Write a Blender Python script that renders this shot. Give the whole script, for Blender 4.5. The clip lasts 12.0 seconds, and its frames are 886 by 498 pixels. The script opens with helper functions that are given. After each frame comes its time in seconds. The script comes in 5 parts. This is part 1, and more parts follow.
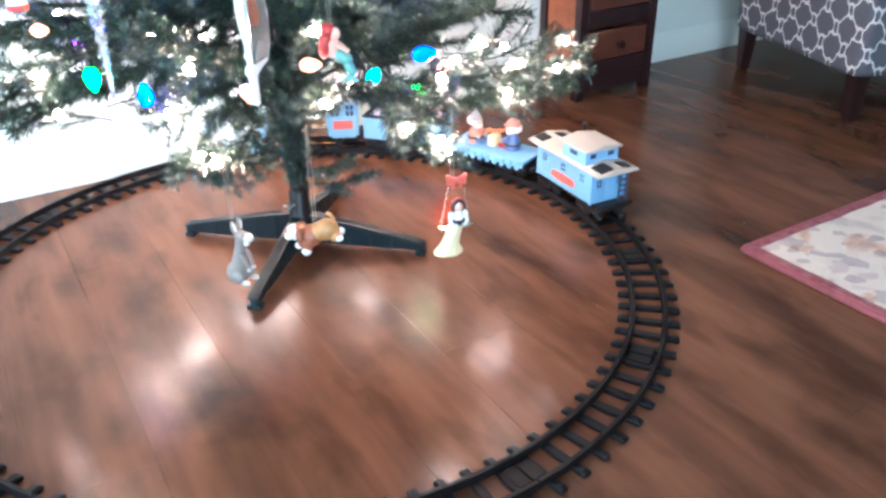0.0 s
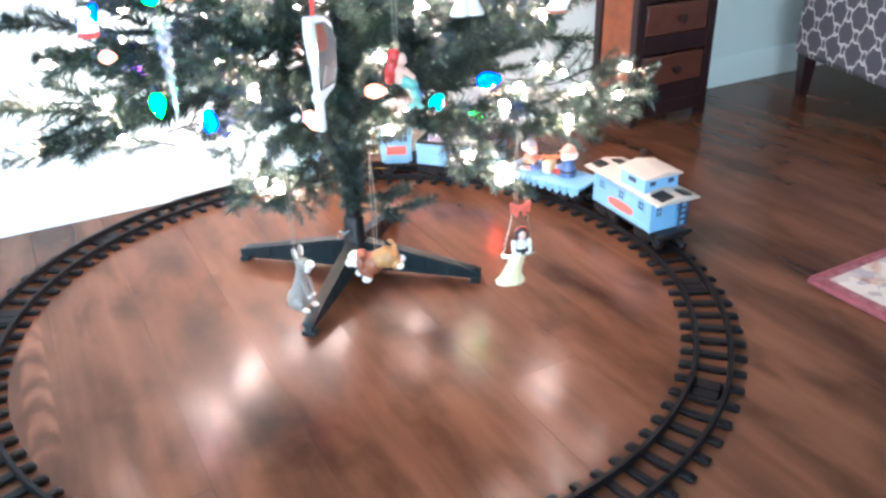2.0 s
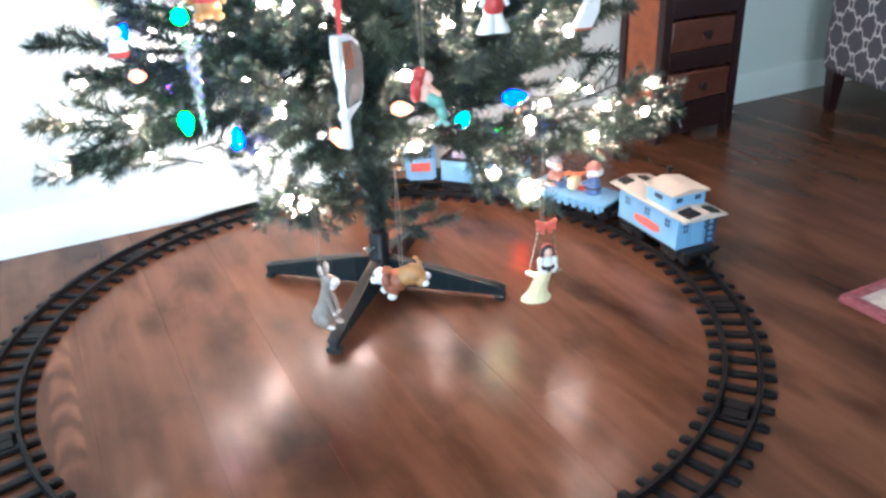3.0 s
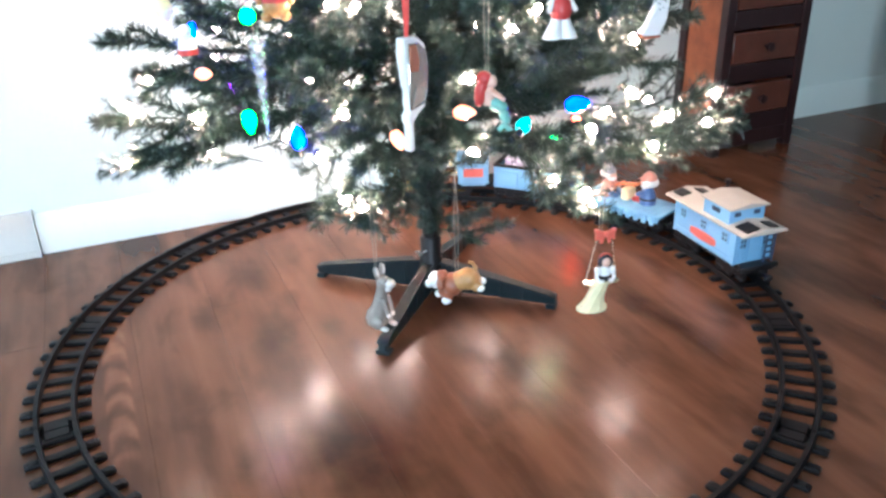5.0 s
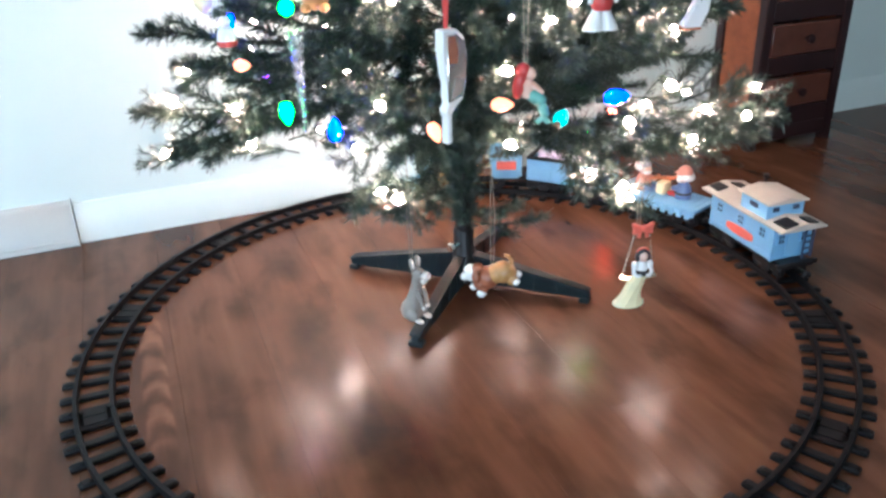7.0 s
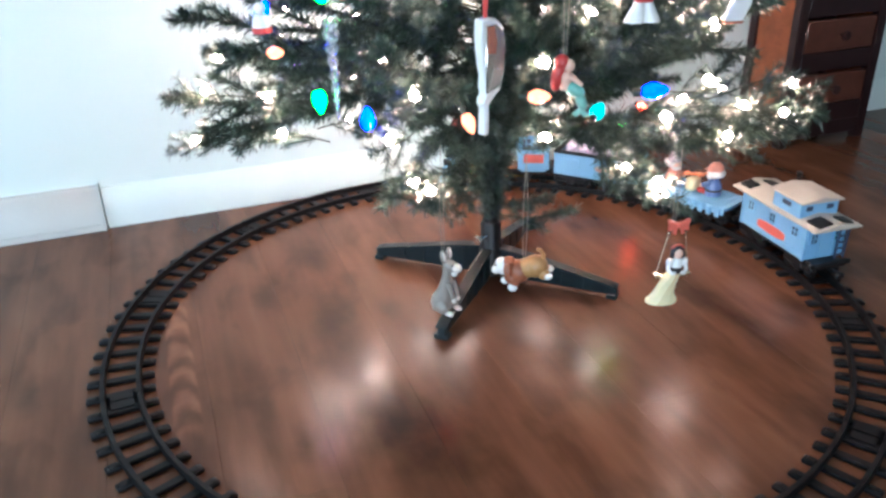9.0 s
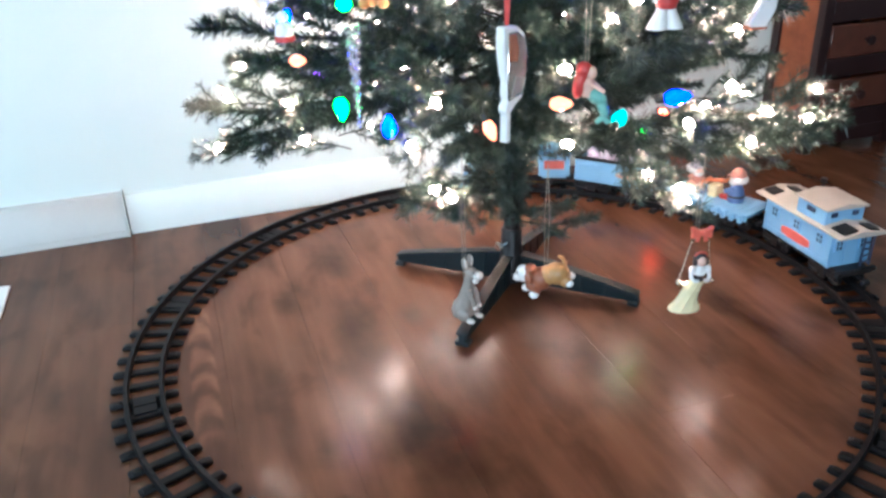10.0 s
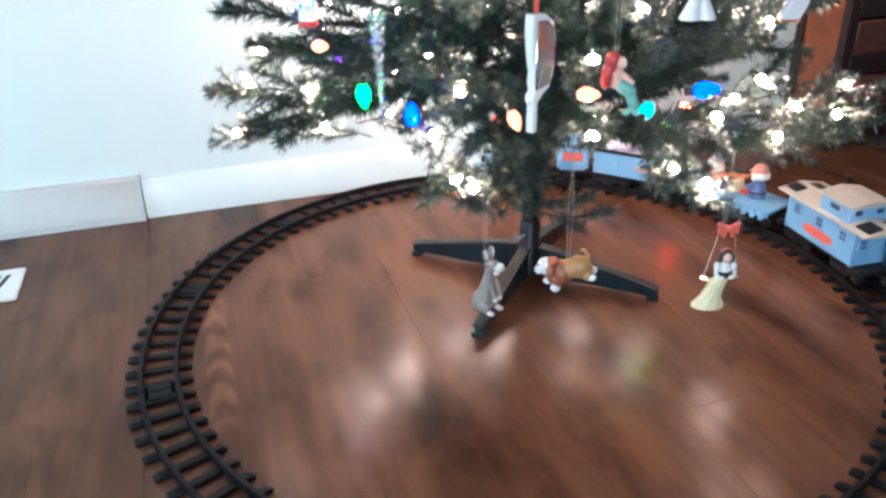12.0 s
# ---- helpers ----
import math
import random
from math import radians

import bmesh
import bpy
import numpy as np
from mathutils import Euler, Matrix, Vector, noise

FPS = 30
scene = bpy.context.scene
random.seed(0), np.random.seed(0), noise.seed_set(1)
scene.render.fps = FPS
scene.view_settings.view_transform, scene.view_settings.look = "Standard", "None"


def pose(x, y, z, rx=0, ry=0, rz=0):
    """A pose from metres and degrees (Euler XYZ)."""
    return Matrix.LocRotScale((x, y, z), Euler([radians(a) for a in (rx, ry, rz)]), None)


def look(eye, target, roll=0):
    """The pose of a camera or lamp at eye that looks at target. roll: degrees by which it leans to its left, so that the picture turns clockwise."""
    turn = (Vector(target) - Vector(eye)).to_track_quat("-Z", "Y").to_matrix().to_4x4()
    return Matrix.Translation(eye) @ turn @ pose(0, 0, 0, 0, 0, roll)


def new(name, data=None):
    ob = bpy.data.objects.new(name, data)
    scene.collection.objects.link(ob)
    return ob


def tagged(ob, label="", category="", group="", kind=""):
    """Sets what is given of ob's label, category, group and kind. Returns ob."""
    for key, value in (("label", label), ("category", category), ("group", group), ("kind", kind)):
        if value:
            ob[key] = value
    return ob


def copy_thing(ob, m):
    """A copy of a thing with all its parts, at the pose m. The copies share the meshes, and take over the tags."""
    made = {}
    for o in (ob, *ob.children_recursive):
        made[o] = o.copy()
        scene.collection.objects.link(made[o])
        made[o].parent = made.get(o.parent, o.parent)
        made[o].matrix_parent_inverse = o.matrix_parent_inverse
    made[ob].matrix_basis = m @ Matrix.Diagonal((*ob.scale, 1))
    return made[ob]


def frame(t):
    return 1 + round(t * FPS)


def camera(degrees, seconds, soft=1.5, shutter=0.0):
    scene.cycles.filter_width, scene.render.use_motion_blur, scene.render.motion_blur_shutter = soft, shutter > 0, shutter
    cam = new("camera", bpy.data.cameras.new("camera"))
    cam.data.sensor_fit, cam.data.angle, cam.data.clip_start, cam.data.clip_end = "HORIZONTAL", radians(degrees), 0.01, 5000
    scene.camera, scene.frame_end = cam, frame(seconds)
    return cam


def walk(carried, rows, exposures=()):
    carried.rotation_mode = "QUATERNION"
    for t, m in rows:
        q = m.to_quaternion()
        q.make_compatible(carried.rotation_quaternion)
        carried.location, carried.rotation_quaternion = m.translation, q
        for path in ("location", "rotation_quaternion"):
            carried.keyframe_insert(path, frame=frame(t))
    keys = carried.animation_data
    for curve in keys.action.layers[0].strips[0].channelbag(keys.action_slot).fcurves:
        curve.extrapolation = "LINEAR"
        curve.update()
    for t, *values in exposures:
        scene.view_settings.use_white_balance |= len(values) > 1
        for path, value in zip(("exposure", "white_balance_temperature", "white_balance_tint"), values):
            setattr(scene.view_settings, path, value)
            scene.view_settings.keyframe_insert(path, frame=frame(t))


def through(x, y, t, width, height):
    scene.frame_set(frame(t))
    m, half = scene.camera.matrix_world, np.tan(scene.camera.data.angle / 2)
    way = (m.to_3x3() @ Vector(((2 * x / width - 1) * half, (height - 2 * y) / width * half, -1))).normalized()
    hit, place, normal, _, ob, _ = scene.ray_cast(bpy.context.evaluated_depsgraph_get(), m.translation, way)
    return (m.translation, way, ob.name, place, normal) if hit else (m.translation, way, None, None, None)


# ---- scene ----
# ---- camera ----
cam = camera(58.0, 12.0, soft=2.7, shutter=0.4)
PATH = [
    (0, (0.022, -1.082, 0.635), (0.344, 0.639, -0.332), -0.7),
    (0.5, (0.019, -1.092, 0.631), (0.313, 0.645, -0.316), -1.9),
    (1, (0.017, -1.086, 0.634), (0.306, 0.67, -0.278), -1.5),
    (1.5, (0.005, -1.071, 0.63), (0.272, 0.687, -0.285), -2.1),
    (2, (0.002, -1.061, 0.631), (0.229, 0.705, -0.28), -1.6),
    (2.5, (0.006, -1.06, 0.633), (0.197, 0.734, -0.23), -2.0),
    (3, (0.0, -1.058, 0.631), (0.173, 0.733, -0.242), -2.3),
    (5, (-0.015, -1.054, 0.628), (0.054, 0.753, -0.227), -1.7),
    (5.5, (-0.016, -1.054, 0.629), (0.023, 0.756, -0.22), -2.4),
    (6, (-0.017, -1.053, 0.629), (0.01, 0.759, -0.216), -2.6),
    (6.5, (-0.019, -1.048, 0.629), (-0.009, 0.763, -0.219), -2.8),
    (7, (-0.023, -1.052, 0.628), (-0.025, 0.748, -0.242), -2.1),
    (9, (-0.038, -1.045, 0.625), (-0.084, 0.748, -0.262), -1.5),
    (9.5, (-0.038, -1.043, 0.626), (-0.096, 0.749, -0.259), -1.3),
    (10, (-0.04, -1.044, 0.627), (-0.134, 0.753, -0.247), -2.1),
    (10.5, (-0.043, -1.042, 0.626), (-0.155, 0.755, -0.244), -1.9),
    (11, (-0.048, -1.038, 0.624), (-0.177, 0.752, -0.258), -2.0),
    (11.5, (-0.05, -1.039, 0.621), (-0.19, 0.748, -0.266), -1.9),
    (12, (-0.052, -1.035, 0.623), (-0.171, 0.75, -0.272), -1.3),
]
walk(cam, [(t, look(eye, target, roll)) for t, eye, target, roll in PATH], exposures=[(0, 1.56, 5350, 14), (1.8, 1.62, 5350, 14), (2.5, 1.30, 5450, 14), (3.2, 1.20, 5500, 14), (5, 1.12, 5500, 14), (5.7, 0.86, 5550, 14), (9, 0.76, 5550, 14), (12, 0.72, 5600, 14)])

# ---- light ----
# the room is turned against the world: its long wall runs at 20.9 degrees; local y = 0 is that wall's face
ROOM = pose(-0.71, 0.343, 0, 0, 0, 20.9)
world = bpy.data.worlds.new("world")
scene.world = world
world.use_nodes = True
sky = world.node_tree.nodes.new("ShaderNodeTexSky")
sky.sky_type, sky.sun_disc = "NISHITA", False
sky.sun_elevation, sky.sun_rotation = radians(25), radians(200)
world.node_tree.links.new(sky.outputs["Color"], world.node_tree.nodes["Background"].inputs["Color"])
world.node_tree.nodes["Background"].inputs["Strength"].default_value = 0.1


def added_window_light(name, m, width, height, watts, colour):
    lamp = bpy.data.lights.new(name, "AREA")
    lamp.shape, lamp.size, lamp.size_y, lamp.energy, lamp.color = "RECTANGLE", width, height, watts, colour
    ob = new(name, lamp)
    ob.matrix_world = m
    return ob


# added lamps in two unseen window openings, standing in for overcast daylight
added_window_light("added_window_light", ROOM @ pose(-1.48, -0.90, 0.80, 0, -90, 0), 1.26, 1.06, 11.5, (0.72, 0.94, 1.0))
added_window_light("added_window_light", ROOM @ pose(-0.75, -3.58, 0.80, 90, 0, 0), 1.4, 1.2, 28, (0.82, 0.94, 1.0))


# ---- materials ----
def material(name, colour, rough=0.5, metal=0.0, vary=0.12, grain=60.0, bump=0.08, fine=400.0, emit=None, strength=0.0, alpha=1.0, through=0.0, coat=0.0, island=0.0, spec=0.5):
    """A node material: base colour broken by two scales of noise, roughness that varies, fine relief."""
    m = bpy.data.materials.new(name)
    m.use_nodes = True
    n, link = m.node_tree.nodes, m.node_tree.links.new
    b = n["Principled BSDF"]
    b.inputs["Metallic"].default_value = metal
    b.inputs["Transmission Weight"].default_value = through
    b.inputs["Coat Weight"].default_value = coat
    b.inputs["Specular IOR Level"].default_value = spec
    co = n.new("ShaderNodeTexCoord")
    big, small = n.new("ShaderNodeTexNoise"), n.new("ShaderNodeTexNoise")
    big.inputs["Scale"].default_value, small.inputs["Scale"].default_value = grain, fine
    big.inputs["Detail"].default_value = 4
    for t in (big, small):
        link(co.outputs["Object"], t.inputs["Vector"])
    mix = n.new("ShaderNodeMix")
    mix.data_type = "RGBA"
    mix.inputs["A"].default_value = tuple(c * (1 - vary) for c in colour) + (1,)
    mix.inputs["B"].default_value = tuple(min(1, c * (1 + vary)) for c in colour) + (1,)
    add = n.new("ShaderNodeMath")
    add.operation = "MULTIPLY_ADD"
    add.inputs[1].default_value = 0.35
    link(small.outputs["Fac"], add.inputs[0])
    link(big.outputs["Fac"], add.inputs[2])
    spread = n.new("ShaderNodeMapRange")
    spread.inputs["From Min"].default_value, spread.inputs["From Max"].default_value = 0.4, 0.95
    link(add.outputs[0], spread.inputs["Value"])
    fac = spread.outputs["Result"]
    if island:
        geo = n.new("ShaderNodeNewGeometry")
        blend = n.new("ShaderNodeMix")
        blend.inputs["Factor"].default_value = island
        link(fac, blend.inputs["A"])
        link(geo.outputs["Random Per Island"], blend.inputs["B"])
        fac = blend.outputs["Result"]
    link(fac, mix.inputs["Factor"])
    link(mix.outputs["Result"], b.inputs["Base Color"])
    r = n.new("ShaderNodeMapRange")
    r.inputs["To Min"].default_value, r.inputs["To Max"].default_value = max(0.03, rough - 0.1), min(1, rough + 0.12)
    link(big.outputs["Fac"], r.inputs["Value"])
    link(r.outputs["Result"], b.inputs["Roughness"])
    if bump:
        bp = n.new("ShaderNodeBump")
        bp.inputs["Strength"].default_value, bp.inputs["Distance"].default_value = bump, 0.002
        link(small.outputs["Fac"], bp.inputs["Height"])
        link(bp.outputs["Normal"], b.inputs["Normal"])
    if emit:
        b.inputs["Emission Color"].default_value = (*emit, 1)
        b.inputs["Emission Strength"].default_value = strength
    return m


def node_maths(n, link, op, a, b=None):
    k = n.new("ShaderNodeMath")
    k.operation = op
    for i, v in enumerate((a, b)):
        if v is None:
            continue
        if isinstance(v, (int, float)):
            k.inputs[i].default_value = v
        else:
            link(v, k.inputs[i])
    return k.outputs[0]


def ramp(n, link, fac, stops):
    r = n.new("ShaderNodeValToRGB")
    e = r.color_ramp.elements
    e.remove(e[1])
    e[0].position, e[0].color = stops[0][0], (*stops[0][1], 1)
    for p, c in stops[1:]:
        e.new(p).color = (*c, 1)
    link(fac, r.inputs["Fac"])
    return r.outputs["Color"]


# the last entry paints the shadow beside the tree stand's front leg
FLOOR_STAINS_SHADOW = [(-0.125, -0.262, 0.05, 0.75, 2.0), (-0.350, 0.060, 0.032, 0.5, 2.0), (-0.300, 0.190, 0.030, 0.5, 2.0), (-0.230, 0.000, 0.035, 0.5, 2.6), (-0.150, 0.015, 0.022, 0.4, 2.0), (0.115, -0.110, 0.05, 0.5, 2.0), (0.470, 0.000, 0.028, 0.5, 2.0), (0.380, -0.040, 0.020, 0.5, 3.0), (-0.224, -0.300, 0.022, 0.5, 2.0), (-0.050, -0.290, 0.05, 0.5, 2.0), (0.790, -0.420, 0.05, 0.5, 2.0), (0.600, -0.490, 0.04, 0.55, 2.0), (-0.930, -0.180, 0.05, 0.6, 2.0), (-0.605, -0.200, 0.020, 0.5, 2.5), (0.040, -0.060, 0.030, 0.45, 3.0)]
CATHEDRAL = (-0.429, -0.128)


def wood_floor():
    """Brown stained laminate boards: long grain along local y, darker knots, a tone of its own for each board, hand-scraped gloss."""
    m = bpy.data.materials.new("floor_wood")
    m.use_nodes = True
    n, link = m.node_tree.nodes, m.node_tree.links.new
    b = n["Principled BSDF"]
    co, info = n.new("ShaderNodeTexCoord"), n.new("ShaderNodeObjectInfo")
    shift = n.new("ShaderNodeVectorMath")
    shift.operation = "MULTIPLY_ADD"
    comb = n.new("ShaderNodeCombineXYZ")
    for i in range(3):
        link(info.outputs["Random"], comb.inputs[i])
    shift.inputs[1].default_value = (37, 53, 11)
    link(comb.outputs[0], shift.inputs[0])
    link(co.outputs["Object"], shift.inputs[2])

    spot_at = n.new("ShaderNodeNewGeometry")

    def noise_of(scale, size, detail, distort=0.0, across=False):
        mp, t = n.new("ShaderNodeMapping"), n.new("ShaderNodeTexNoise")
        mp.inputs["Scale"].default_value = scale
        t.inputs["Scale"].default_value, t.inputs["Detail"].default_value, t.inputs["Distortion"].default_value = size, detail, distort
        if across:
            mp.vector_type = "TEXTURE"
            mp.inputs["Rotation"].default_value = (0, 0, radians(20.9))
            mp.inputs["Scale"].default_value = tuple(1 / s for s in scale)
        link(spot_at.outputs["Position"] if across else shift.outputs[0], mp.inputs["Vector"])
        link(mp.outputs[0], t.inputs["Vector"])
        return t.outputs["Fac"]

    grain = noise_of((1, 0.07, 1), 60, 4, 0.3)
    broad = noise_of((1, 0.16, 1), 14, 2, 0.15, True)
    knots = noise_of((1, 0.30, 1), 7.0, 4, 0.2, True)
    tone = node_maths(n, link, "MULTIPLY_ADD", grain, 0.42)
    n_tone = tone.node
    link(broad, n_tone.inputs[2])
    shade, stained = n.new("ShaderNodeMapRange"), n.new("ShaderNodeMix")
    shade.inputs["From Min"].default_value, shade.inputs["From Max"].default_value = 0.42, 0.92
    link(tone, shade.inputs["Value"])
    stained.data_type = "RGBA"
    stained.inputs["A"].default_value, stained.inputs["B"].default_value = (0.076, 0.0324, 0.0176, 1), (0.143, 0.0648, 0.0345, 1)
    link(shade.outputs["Result"], stained.inputs["Factor"])
    colour = stained.outputs["Result"]
    dark = ramp(n, link, knots, [(0.30, (0.42, 0.38, 0.38)), (0.50, (1, 1, 1))])
    # cloudy patches where the stain soaked in unevenly
    cloud = n.new("ShaderNodeMix")
    cloud.data_type, cloud.blend_type = "RGBA", "MULTIPLY"
    cloud.inputs["Factor"].default_value = 1
    link(colour, cloud.inputs["A"])
    link(ramp(n, link, noise_of((1, 0.42, 1), 15, 3, 0.3, True), [(0.33, (0.66, 0.63, 0.62)), (0.50, (1, 1, 1)), (0.68, (1.10, 1.10, 1.10))]), cloud.inputs["B"])
    mul = n.new("ShaderNodeMix")
    mul.data_type, mul.blend_type = "RGBA", "MULTIPLY"
    mul.inputs["Factor"].default_value = 1
    link(cloud.outputs["Result"], mul.inputs["A"])
    link(dark, mul.inputs["B"])
    # dark knots, stains, the stand leg's painted shadow and one pale streak at their places on the floor: x, y, size,
    # depth, stretch along the grain
    where, wobble = n.new("ShaderNodeNewGeometry"), n.new("ShaderNodeTexNoise")
    wobble.inputs["Scale"].default_value, wobble.inputs["Detail"].default_value = 22, 3
    link(where.outputs["Position"], wobble.inputs["Vector"])
    spot_tone = None
    for x, y, size, depth, stretch in FLOOR_STAINS_SHADOW:
        near, turn = n.new("ShaderNodeVectorMath"), n.new("ShaderNodeMapping")
        turn.vector_type = "TEXTURE"
        turn.inputs["Location"].default_value, turn.inputs["Rotation"].default_value = (x, y, 0), (0, 0, radians(20.9))
        turn.inputs["Scale"].default_value = (size, size * stretch, 1)
        link(where.outputs["Position"], turn.inputs["Vector"])
        near.operation = "LENGTH"
        link(turn.outputs[0], near.inputs[0])
        rough = node_maths(n, link, "MULTIPLY_ADD", wobble.outputs["Fac"], 1.1)
        link(near.outputs["Value"], rough.node.inputs[2])
        spot = n.new("ShaderNodeMapRange")
        spot.interpolation_type = "SMOOTHSTEP"
        spot.inputs["From Min"].default_value, spot.inputs["From Max"].default_value = 0.45, 1.85
        spot.inputs["To Min"].default_value, spot.inputs["To Max"].default_value = 1 - min(depth * 1.05, 0.7), 1.0
        link(rough, spot.inputs["Value"])
        spot_tone = spot.outputs["Result"] if spot_tone is None else node_maths(n, link, "MULTIPLY", spot_tone, spot.outputs["Result"])
    stain_shadow = n.new("ShaderNodeMix")
    stain_shadow.data_type, stain_shadow.blend_type = "RGBA", "MULTIPLY"
    stain_shadow.inputs["Factor"].default_value = 1
    link(mul.outputs["Result"], stain_shadow.inputs["A"])
    link(spot_tone, stain_shadow.inputs["B"])
    b.inputs["Specular IOR Level"].default_value = 0.17
    b.inputs["Coat Weight"].default_value, b.inputs["Coat Roughness"].default_value, b.inputs["Coat IOR"].default_value = 0.055, 0.09, 1.45
    # one board with a pale cathedral figure in its grain
    own, uv = n.new("ShaderNodeMapping"), n.new("ShaderNodeSeparateXYZ")
    own.vector_type = "TEXTURE"
    own.inputs["Location"].default_value, own.inputs["Rotation"].default_value = (CATHEDRAL[0], CATHEDRAL[1], 0), (0, 0, radians(20.9))
    link(where.outputs["Position"], own.inputs["Vector"])
    link(own.outputs[0], uv.inputs[0])

    def fade(value, near_by, far_off):
        k = n.new("ShaderNodeMapRange")
        k.interpolation_type = "SMOOTHSTEP"
        k.inputs["From Min"].default_value, k.inputs["From Max"].default_value = near_by, far_off
        k.inputs["To Min"].default_value, k.inputs["To Max"].default_value = 1.0, 0.0
        link(node_maths(n, link, "ABSOLUTE", value), k.inputs["Value"])
        return k.outputs["Result"]

    inside = node_maths(n, link, "MULTIPLY", fade(uv.outputs["X"], 0.014, 0.020), fade(uv.outputs["Y"], 0.12, 0.19))
    bow = node_maths(n, link, "MULTIPLY", node_maths(n, link, "POWER", node_maths(n, link, "ABSOLUTE", uv.outputs["X"]), 2.0), 9000.0)
    drift = node_maths(n, link, "MULTIPLY", wobble.outputs["Fac"], 7.0)
    phase = node_maths(n, link, "ADD", node_maths(n, link, "ADD", node_maths(n, link, "MULTIPLY", uv.outputs["Y"], 98.0), bow), drift)
    figure = node_maths(n, link, "MULTIPLY", node_maths(n, link, "ADD", node_maths(n, link, "MULTIPLY", node_maths(n, link, "SINE", phase), 0.42), 0.30), inside)
    pale = n.new("ShaderNodeMix")
    pale.data_type, pale.blend_type = "RGBA", "MULTIPLY"
    pale.inputs["Factor"].default_value = 1
    link(stain_shadow.outputs["Result"], pale.inputs["A"])
    link(node_maths(n, link, "ADD", figure, 1.0), pale.inputs["B"])
    board = n.new("ShaderNodeHueSaturation")
    link(pale.outputs["Result"], board.inputs["Color"])
    val = n.new("ShaderNodeMapRange")
    val.inputs["To Min"].default_value, val.inputs["To Max"].default_value = 0.97, 1.03
    link(info.outputs["Random"], val.inputs["Value"])
    link(val.outputs["Result"], board.inputs["Value"])
    link(board.outputs["Color"], b.inputs["Base Color"])
    rg = n.new("ShaderNodeMapRange")
    rg.inputs["To Min"].default_value, rg.inputs["To Max"].default_value = 0.20, 0.265
    link(grain, rg.inputs["Value"])
    link(rg.outputs["Result"], b.inputs["Roughness"])
    scrape = noise_of((1, 0.05, 1), 110, 3)
    wave = noise_of((1, 0.15, 1), 22, 2)
    bp, bp2 = n.new("ShaderNodeBump"), n.new("ShaderNodeBump")
    bp.inputs["Strength"].default_value, bp.inputs["Distance"].default_value = 0.025, 0.0012
    bp2.inputs["Strength"].default_value, bp2.inputs["Distance"].default_value = 0.05, 0.004
    link(scrape, bp.inputs["Height"])
    link(wave, bp2.inputs["Height"])
    link(bp2.outputs["Normal"], bp.inputs["Normal"])
    link(bp.outputs["Normal"], b.inputs["Normal"])
    brush = noise_of((1, 0.07, 1), 420, 2)
    bp3 = n.new("ShaderNodeBump")
    bp3.inputs["Strength"].default_value, bp3.inputs["Distance"].default_value = 0.42, 0.0006
    link(brush, bp3.inputs["Height"])
    link(bp2.outputs["Normal"], bp3.inputs["Normal"])
    link(bp3.outputs["Normal"], b.inputs["Coat Normal"])
    return m


